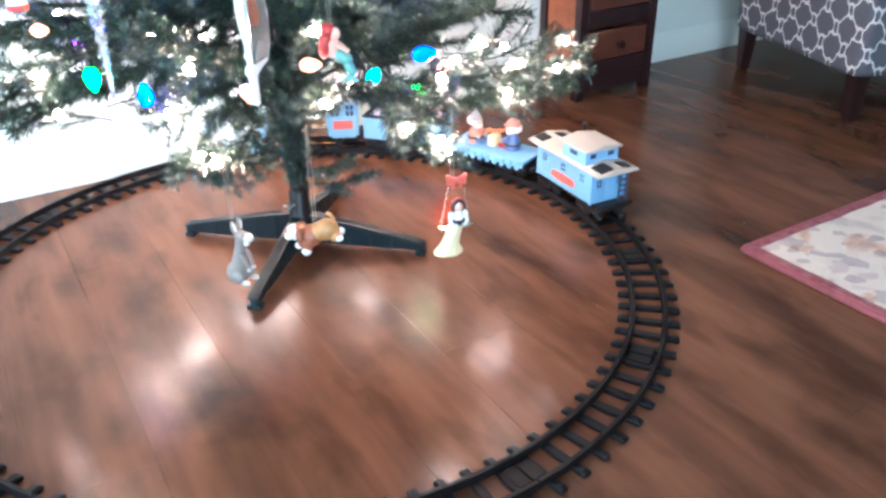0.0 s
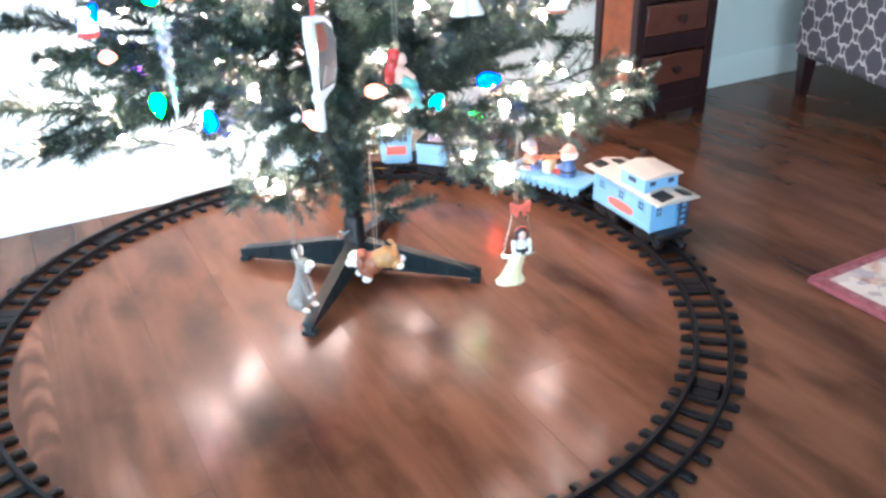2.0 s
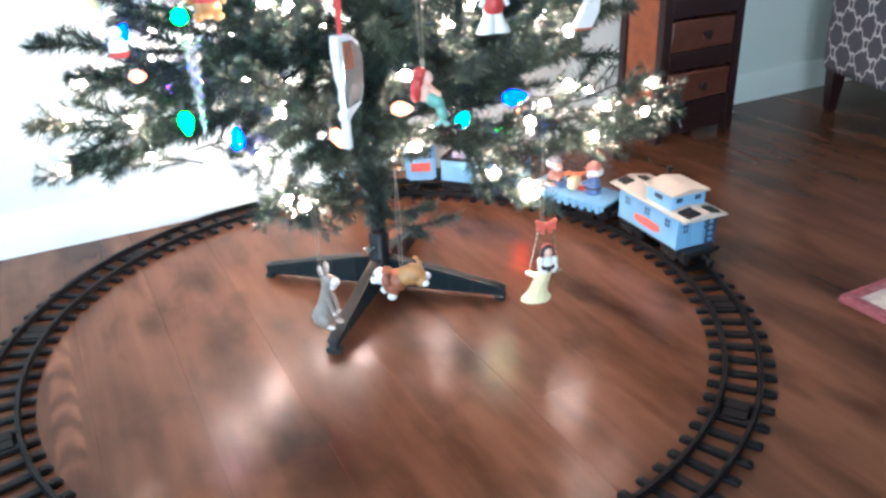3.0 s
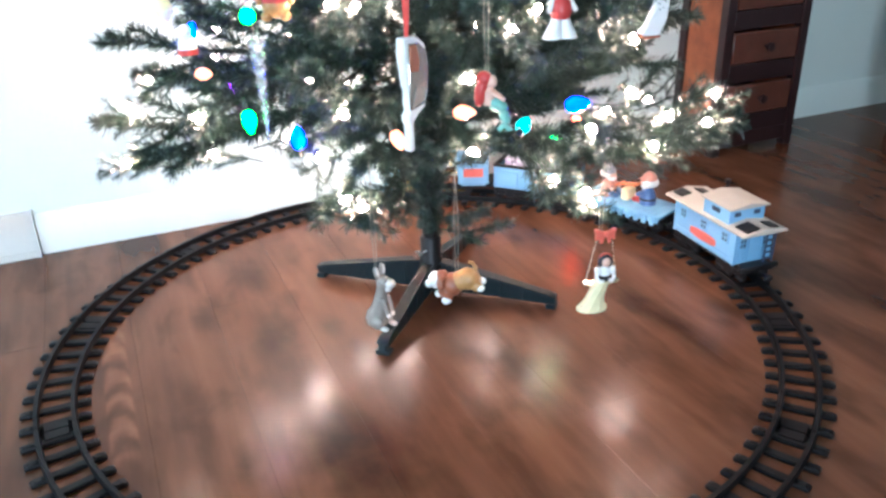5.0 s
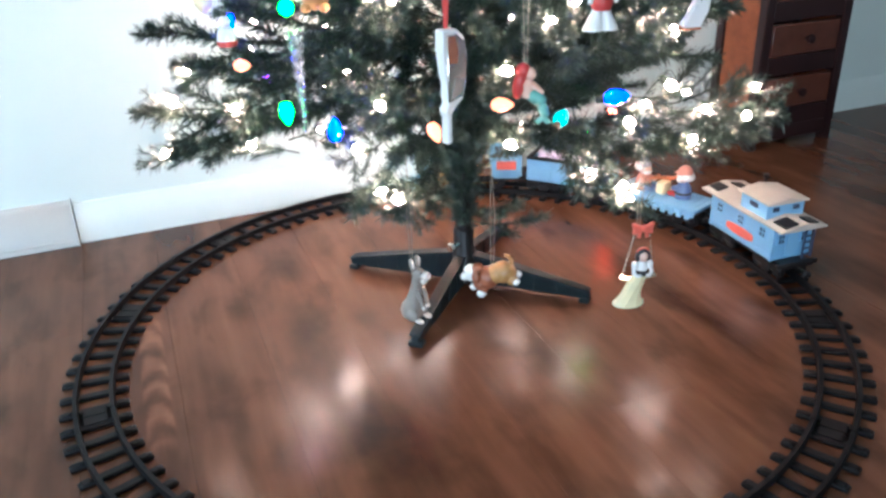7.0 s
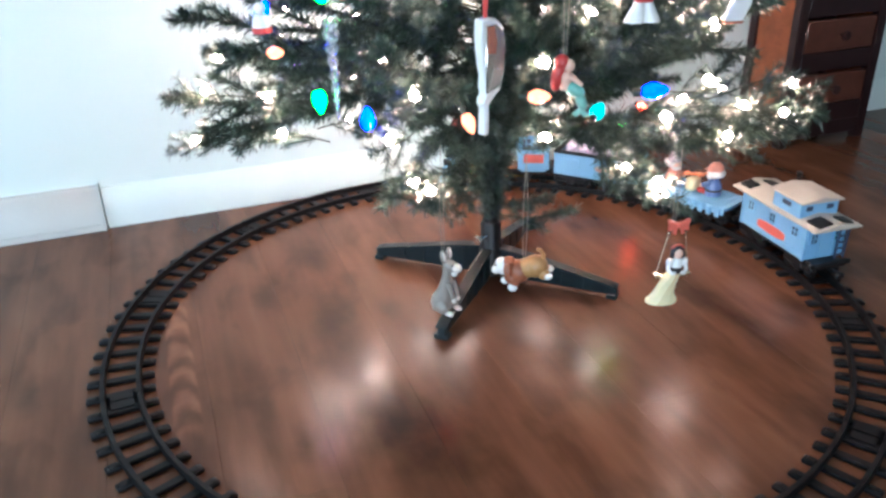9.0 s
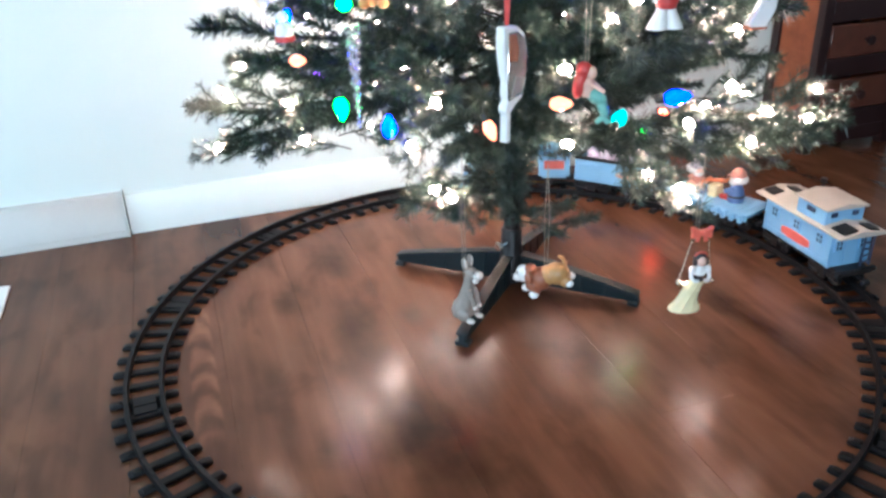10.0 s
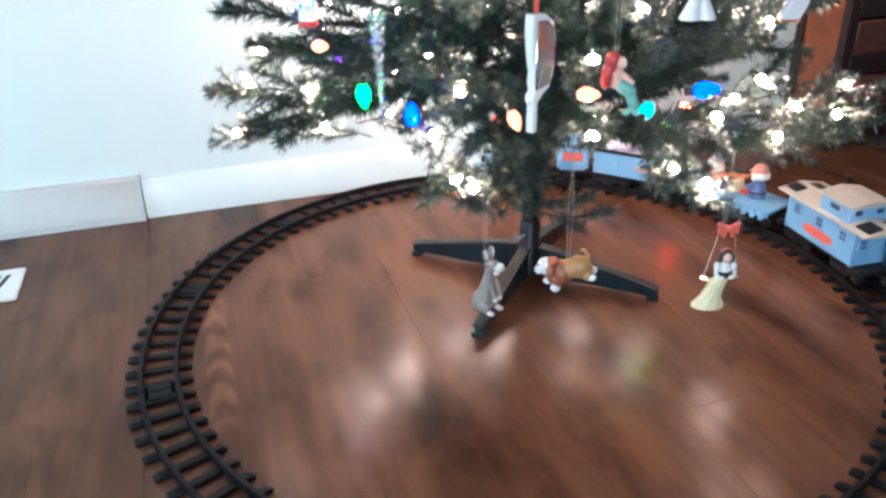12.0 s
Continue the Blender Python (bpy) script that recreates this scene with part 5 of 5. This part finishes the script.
hung("donkey_figurine", s, [GREY_GLAZE, MUZZLE_GLAZE, BLACK_GLAZE], (-0.0572, -0.300, 0.183), -36, "grey glazed donkey figurine ornament hanging from a branch", size=0.98, cord=0.125, top=0.064)

# brown and white puppy figurine, stretched out
s = Shape()
s.ball((-0.015, 0, 0.022), (0.0155, 0.0125, 0.0135), (0, 14, 0)).tube([(-0.024, 0, 0.029), (-0.026, 0, 0.036), (-0.023, 0, 0.042), (-0.019, 0, 0.044)], 0.0034, 8, 0.0018)
s.ball((-0.006, 0, 0.0205), (0.0145, 0.0120, 0.0118), (0, 14, 0)).ball((-0.025, -0.006, 0.015), (0.0075, 0.005, 0.007), (0, 30, 0), 10).ball((-0.025, 0.006, 0.014), (0.0075, 0.005, 0.007), (0, 30, 0), 10)
s.slot = 1
s.ball((0.004, 0, 0.0165), (0.0140, 0.0135, 0.0140), (0, 8, 0)).ball((0.012, -0.006, 0.008), (0.006, 0.0052, 0.009), (0, 20, 0), 10).ball((0.010, 0.006, 0.007), (0.006, 0.0052, 0.009), (0, 20, 0), 10).ball((0.012, 0, 0.011), (0.010, 0.012, 0.010))
for y in (-1, 1):
    s.ball((0.0160, 0.001 + y * 0.0102, 0.0235), (0.0045, 0.0028, 0.0085), (y * 14, 0, 0), 10)
s.ball((0.0145, 0.001, 0.0305), (0.0080, 0.0085, 0.0052), seg=12)
s.slot = 2
s.ball((0.0218, 0.001, 0.0245), (0.0098, 0.0088, 0.0108)).ball((0.030, 0.001, 0.0205), (0.0055, 0.0062, 0.0050), seg=10)
for p, r in (((0.016, -0.008, 0.0015), 0.0052), ((0.012, 0.007, -0.0005), 0.0052), ((0.021, -0.003, 0.004), 0.0048), ((-0.030, -0.007, 0.014), 0.0050), ((-0.029, 0.007, 0.012), 0.0046)):
    s.ball(p, (r * 1.2, r, r), seg=10)
s.slot = 3
s.ball((0.0352, 0.001, 0.0225), (0.0016, 0.0022, 0.0015), seg=8).ball((0.0292, -0.0042, 0.0285), 0.0013, seg=8).ball((0.0292, 0.0062, 0.0285), 0.0013, seg=8)
hung("puppy_figurine", s, [TAN_GLAZE, RUST_GLAZE, WHITE_GLAZE, BLACK_GLAZE], (0.028, -0.292, 0.210), 172, "brown and white glazed puppy figurine ornament", size=0.92, tilt=6, cord=0.115, top=0.03)

# doll in a flowing yellow gown on a silvery swing under a red bow
s = Shape()
skirt = [(-0.0050, 0.0000, 0.0000, 0.0160, 0.0105), (-0.0048, 0.0000, 0.0015, 0.0162, 0.0108), (-0.0042, -0.0005, 0.0060, 0.0128, 0.0092), (-0.0034, -0.0012, 0.0120, 0.0100, 0.0080), (-0.0018, -0.0025, 0.0200, 0.0084, 0.0072), (0.0004, -0.0050, 0.0290, 0.0078, 0.0068), (0.0022, -0.0078, 0.0360, 0.0066, 0.0060), (0.0028, -0.0088, 0.0400, 0.0052, 0.0046)]
s.loft(skirt, 22)
for k in range(9):
    a = k * 0.70
    s.tube([(x + 0.93 * rx * math.cos(a + 0.1 * i), y + 0.93 * ry * math.sin(a + 0.1 * i), z) for i, (x, y, z, rx, ry) in enumerate(skirt[1:-1])], 0.0017, 6, 0.0007)
s.slot = 3
s.loft([(0.0028, -0.0088, 0.0375, 0.0058, 0.0050), (0.0029, -0.0090, 0.0415, 0.0056, 0.0048), (0.0030, -0.0090, 0.0440, 0.0060, 0.0050)], 16)
s.slot = 1
s.loft([(0.0030, -0.0090, 0.0440, 0.0060, 0.0050), (0.0030, -0.0090, 0.0490, 0.0064, 0.0050), (0.0030, -0.0090, 0.0525, 0.0040, 0.0036), (0.0030, -0.0092, 0.0540, 0.0020, 0.0020)], 16)
for x in (-1, 1):
    s.ball((0.003 + x * 0.0076, -0.0100, 0.0490), (0.0034, 0.0038, 0.0046), (0, x * 14, 0), 12).tube([(0.003 + x * 0.0086, -0.0105, 0.0470), (0.003 + x * 0.0092, -0.0125, 0.0420), (0.003 + x * 0.0060, -0.0155, 0.0390), (0.003 + x * 0.0030, -0.0165, 0.0405)], 0.0023, 8, 0.0015)
s.slot = 2
s.ball((0.003, -0.0108, 0.0590), (0.0048, 0.0050, 0.0056), seg=14)
s.slot = 3
s.ball((0.003, -0.0080, 0.0610), (0.0066, 0.0058, 0.0060), seg=14).ball((-0.0022, -0.0095, 0.0575), (0.0024, 0.0034, 0.0046), seg=10).ball((0.0082, -0.0095, 0.0575), (0.0024, 0.0034, 0.0046), seg=10)
s.slot = 5
s.tube([(0.003 + 0.0062 * math.cos(a), -0.0090, 0.0620 + 0.0052 * math.sin(a)) for a in np.linspace(0.3, math.pi - 0.3, 9)], 0.0009, 6)
s.slot = 4
s.box((0.003, 0.0005, 0.0290), (0.036, 0.0075, 0.0022), 0.0007)
for x in (-1, 1):
    s.box((0.003 + x * 0.0165, -0.0002, 0.0312), (0.0048, 0.0078, 0.0038), 0.0010)
    lo, hi = Vector((0.003 + x * 0.0162, 0.0, 0.0325)), Vector((0.003 + x * 0.0075, -0.0040, 0.0830))
    for k in range(17):
        at = lo.lerp(hi, k / 16)
        s.ball(tuple(at), (0.0008, 0.0006, 0.0019), (0, -9 * x, 90 * (k % 2)), 6)
s.slot = 5
s.ball((0.003, -0.0058, 0.0870), (0.0028, 0.0030, 0.0034), seg=10)
for x in (-1, 1):
    wing = [(0.0, -0.0026), (0.0050, -0.0054), (0.0104, -0.0060), (0.0098, -0.0005), (0.0116, 0.0052), (0.0090, 0.0060), (0.0042, 0.0030), (0.0, 0.0022)]
    s.prism(wing[::x], 0.0042, pose(0.003, -0.0026, 0.0870, 90, 0, 0) @ Matrix.Diagonal((x, 1, 1, 1)), 0.0008)
    s.prism([(0.0008, 0.0), (0.0030, -0.0082), (0.0062, -0.0072), (0.0036, 0.0)][::x], 0.0016, pose(0.003, -0.0050, 0.0855, 90, 0, 0) @ Matrix.Diagonal((x, 1, 1, 1)))
hung("swing_doll_ornament", s, [YELLOW_CLOTH, WHITE_GLAZE, SKIN, BLACK_GLAZE, PLATED, BOW_RED], (0.180, -0.297, 0.1895), 8, "doll ornament in yellow gown on a swing, red bow", size=1.05, cord=0.075, top=0.09)

# long flat plaque with a wavy white edge, on a red ribbon
s = Shape()
edge = [(0.004, 0.0), (0.010, 0.001), (0.010, 0.028), (0.017, 0.034), (0.026, 0.039), (0.031, 0.054), (0.033, 0.080), (0.029, 0.097), (0.018, 0.105), (0.0, 0.106), (-0.001, 0.090), (0.002, 0.066), (0.005, 0.056), (0.004, 0.046), (0.006, 0.039), (0.002, 0.035), (0.002, 0.030), (0.005, 0.026)]
s.prism([(x - 0.010, y) for x, y in edge], 0.010, pose(0, 0.005, 0, 90, 0, 0), 0.0014)
s.slot = 2
s.prism([(-0.005, 0.040), (0.014, 0.043), (0.018, 0.056), (0.020, 0.078), (0.017, 0.093), (0.008, 0.100), (-0.006, 0.101), (-0.006, 0.060)], 0.002, pose(0, -0.0045, 0, 90, 0, 0), 0.0005)
s.slot = 1
s.prism([(-0.005, 0.076), (0.006, 0.074), (0.008, 0.084), (0.004, 0.099), (-0.005, 0.099)], 0.002, pose(0, -0.0057, 0, 90, 0, 0), 0.0005)
s.slot = 3
s.prism([(-0.003, 0.043), (0.012, 0.046), (0.015, 0.058), (0.003, 0.062)], 0.002, pose(0, -0.0057, 0, 90, 0, 0), 0.0005)
PLAQUE = pose(-0.014, -0.330, 0.390, 0, 0, 48)
plaque = solo("plaque_ornament", s, [WHITE_GLAZE, RUST_GLAZE, SILVER, GREY_GLAZE], PLAQUE, "flat white and silver glazed plaque ornament on a red ribbon", "ornament", HANG)
for x, wide in ((-0.009, 0.0032), (0.006, 0.0028)):
    s = Shape()
    foot, head, steps = Vector((-0.0145, -0.3295, 0.492)), Vector((-0.014 + x, -0.285, 0.640)), 10
    for k in range(steps + 1):
        at = foot.lerp(head, k / steps) + Vector((0.0010 * math.sin(k * 0.8), 0, 0))
        for u, v in ((-1, 0), (1, -0.0008), (1, 0.0002), (-1, 0.0010)):
            s.verts.append((at.x + u * wide / 2, at.y + v, at.z))
    for k in range(steps):
        s.faces += [[4 * k + i, 4 * k + (i + 1) % 4, 4 * k + 4 + (i + 1) % 4, 4 * k + 4 + i] for i in range(4)]
    s.faces += [[3, 2, 1, 0], [4 * steps + i for i in range(4)]]
    s.slots = [0] * len(s.faces)
    part("ribbon", s, RIBBON, plaque, "red satin ribbon", PLAQUE.inverted())

# mermaid doll
s = Shape()
s.ball((0.012, 0, 0.022), (0.013, 0.0075, 0.008), (0, 25, 0)).ball((0.020, 0, 0.010), (0.006, 0.0055, 0.012), (0, -25, 0)).prism([(0, 0), (0.010, -0.010), (0.004, -0.012), (0, -0.008), (-0.005, -0.012), (-0.009, -0.009)], 0.003, pose(0.020, 0.0015, 0.004, 90, 0, 10))
s.slot = 1
s.lathe([(0.007, 0.022), (0.0065, 0.030), (0.0075, 0.037), (0.003, 0.042)], pose(0.003, 0, 0), 12).ball((0.005, 0, 0.048), (0.0068, 0.0062, 0.0075), seg=12).rod((0.008, -0.007, 0.037), (0.022, -0.006, 0.029), 0.0022, seg=8).rod((0.006, 0.007, 0.037), (0.018, 0.006, 0.027), 0.0022, seg=8)
s.slot = 2
s.ball((-0.003, 0, 0.051), (0.009, 0.009, 0.009), seg=12).ball((-0.007, 0, 0.036), (0.0075, 0.009, 0.018), (0, 10, 0), seg=12)
hung("mermaid_doll_ornament", s, [TEAL_GLAZE, SKIN, RED_GLAZE], (0.060, -0.305, 0.406), -20, "doll ornament with red hair and a teal tail", size=0.85, cord=0.11, top=0.058)

# white doll in a red jacket
s = Shape()
for x in (-1, 1):
    s.lathe([(0.0, 0), (0.0115, 0.0), (0.0105, 0.006), (0.0065, 0.018), (0.006, 0.026)], pose(x * 0.009, 0, 0) @ Matrix(((1, 0, -0.2 * x, 0), (0, 1, 0, 0), (0, 0, 1, 0), (0, 0, 0, 1))), 14)
s.ball((0, 0, 0.056), (0.011, 0.0105, 0.011)).ball((0, -0.009, 0.053), (0.005, 0.004, 0.004), seg=10)
for x in (-1, 1):
    s.ball((x * 0.009, 0, 0.066), (0.0045, 0.003, 0.007), seg=10).rod((x * 0.010, 0, 0.042), (x * 0.016, -0.006, 0.030), 0.0036, 0.003, 8)
s.slot = 1
s.lathe([(0.0105, 0.022), (0.0125, 0.030), (0.011, 0.040), (0.005, 0.046)], None, 16)
hung("jacket_doll_ornament", s, [WHITE_GLAZE, RED_GLAZE], (0.129, -0.300, 0.484), 10, "white glazed doll ornament in a red jacket", size=0.82, cord=0.08, top=0.07)

# twisted clear icicle, tapering to its tip
s = Shape()
for turn in (0, math.pi):
    s.tube([((0.0062 - k * 0.00019) * math.cos(turn + k * 0.8), (0.0062 - k * 0.00019) * math.sin(turn + k * 0.8), 0.105 - k * 0.0036) for k in range(31)], 0.0042, 7, 0.0010)
hung("icicle_ornament", s, ICE, (-0.172, -0.190, 0.366), 0, "clear twisted plastic icicle ornament", cord=0.05, top=0.106)

# honey-coloured bear with a red shirt
s = Shape()
s.ball((0, 0, 0.016), (0.017, 0.015, 0.016)).ball((0, 0, 0.052), (0.014, 0.013, 0.013))
for x in (-1, 1):
    s.ball((x * 0.011, -0.006, 0.004), (0.007, 0.009, 0.006)).ball((x * 0.011, 0, 0.064), (0.005, 0.003, 0.005), seg=10).ball((x * 0.019, -0.004, 0.026), (0.005, 0.006, 0.010), seg=10)
s.slot = 1
s.lathe([(0.0165, 0.020), (0.0175, 0.026), (0.014, 0.038), (0.007, 0.043)], None, 16)
hung("bear_ornament", s, [TAN_GLAZE, RED_GLAZE], (-0.143, -0.220, 0.498), 0, "honey-brown bear ornament in a red shirt", size=0.85, cord=0.07, top=0.066)

# snow-white house-shaped bell and a gilt drop
s = Shape()
s.lathe([(0.0, 0), (0.014, 0.0), (0.013, 0.014), (0.009, 0.022), (0.0, 0.024)], None, 14).ball((0, 0, 0.030), 0.009)
s.slot = 1
s.lathe([(0.0148, -0.003), (0.0148, 0.003), (0.0138, 0.004), (0.0138, -0.004)], None, 14)
hung("snowman_ornament", s, [WHITE_GLAZE, RED_GLAZE], (-0.242, -0.200, 0.465), 0, "white snowman-like ornament with a dark red base", size=0.72, cord=0.07, top=0.038)
s = Shape().lathe([(0.0, 0), (0.006, 0.003), (0.0135, 0.014), (0.0145, 0.022), (0.009, 0.034), (0.003, 0.040), (0, 0.041)], None, 16)
hung("drop_ornament", s, YELLOW_CLOTH, (-0.283, -0.120, 0.483), 0, "yellow glazed drop ornament", size=0.72, cord=0.06, top=0.04)
# white boot with a dark sole line
s = Shape()
s.prism([(-0.015, 0.004), (-0.011, 0.0), (0.007, 0.0), (0.0155, 0.017), (0.0175, 0.046), (0.004, 0.049), (-0.001, 0.028), (-0.009, 0.011)], 0.009, pose(0, 0.0045, 0, 90, 0, 0), 0.0016)
s.slot = 1
s.prism([(-0.0148, 0.0038), (-0.0110, -0.0014), (0.0072, -0.0014), (0.0080, 0.0014), (-0.0108, 0.0016)], 0.010, pose(0, 0.005, 0, 90, 0, 0), 0.0004)
hung("boot_ornament", s, [WHITE_GLAZE, RUST_GLAZE], (0.246, -0.200, 0.463), 12, "white glazed boot ornament with a brown sole", cord=0.09, top=0.046)

# ---- floor boards ----
floor = solo("floor", Shape().box(((X0 + X1) / 2, Y1 / 2, -0.035), (X1 - X0 + 0.2, -Y1 + 0.2, 0.05)), JOINT_DARK, ROOM, "brown hand-scraped wooden plank floor", "floor", kind="structure")
BOARD_W, BOARD_L = 0.125, 1.22
board_mesh = {}
for cut in (1.0, 0.5, 0.3, 0.7):
    board_mesh[cut] = Shape().box((0, 0, 0), (BOARD_W - 0.0002, BOARD_L * cut - 0.0002, 0.0085), 0.00015).mesh("plank", FLOOR_WOOD)
row = random.Random(3)
x, col = X0 + BOARD_W / 2, 0
while x < X1:
    y = 0.0
    first = (0.5, 1.0, 0.3, 0.7)[(col * 3 + row.randint(0, 1)) % 4]
    for cut in (first, 1.0, 1.0, 1.0):
        long = BOARD_L * cut
        if y - long < Y1:
            long = cut = round(y - Y1, 3)
            if long < 0.05:
                break
            if cut not in board_mesh:
                board_mesh[cut] = Shape().box((0, 0, 0), (BOARD_W - 0.0002, long - 0.0002, 0.0085), 0.00015).mesh("plank", FLOOR_WOOD)
        part("plank", board_mesh[cut], None, floor, "", pose(x, y - long / 2, -0.00425))
        y -= long
    x, col = x + BOARD_W, col + 1
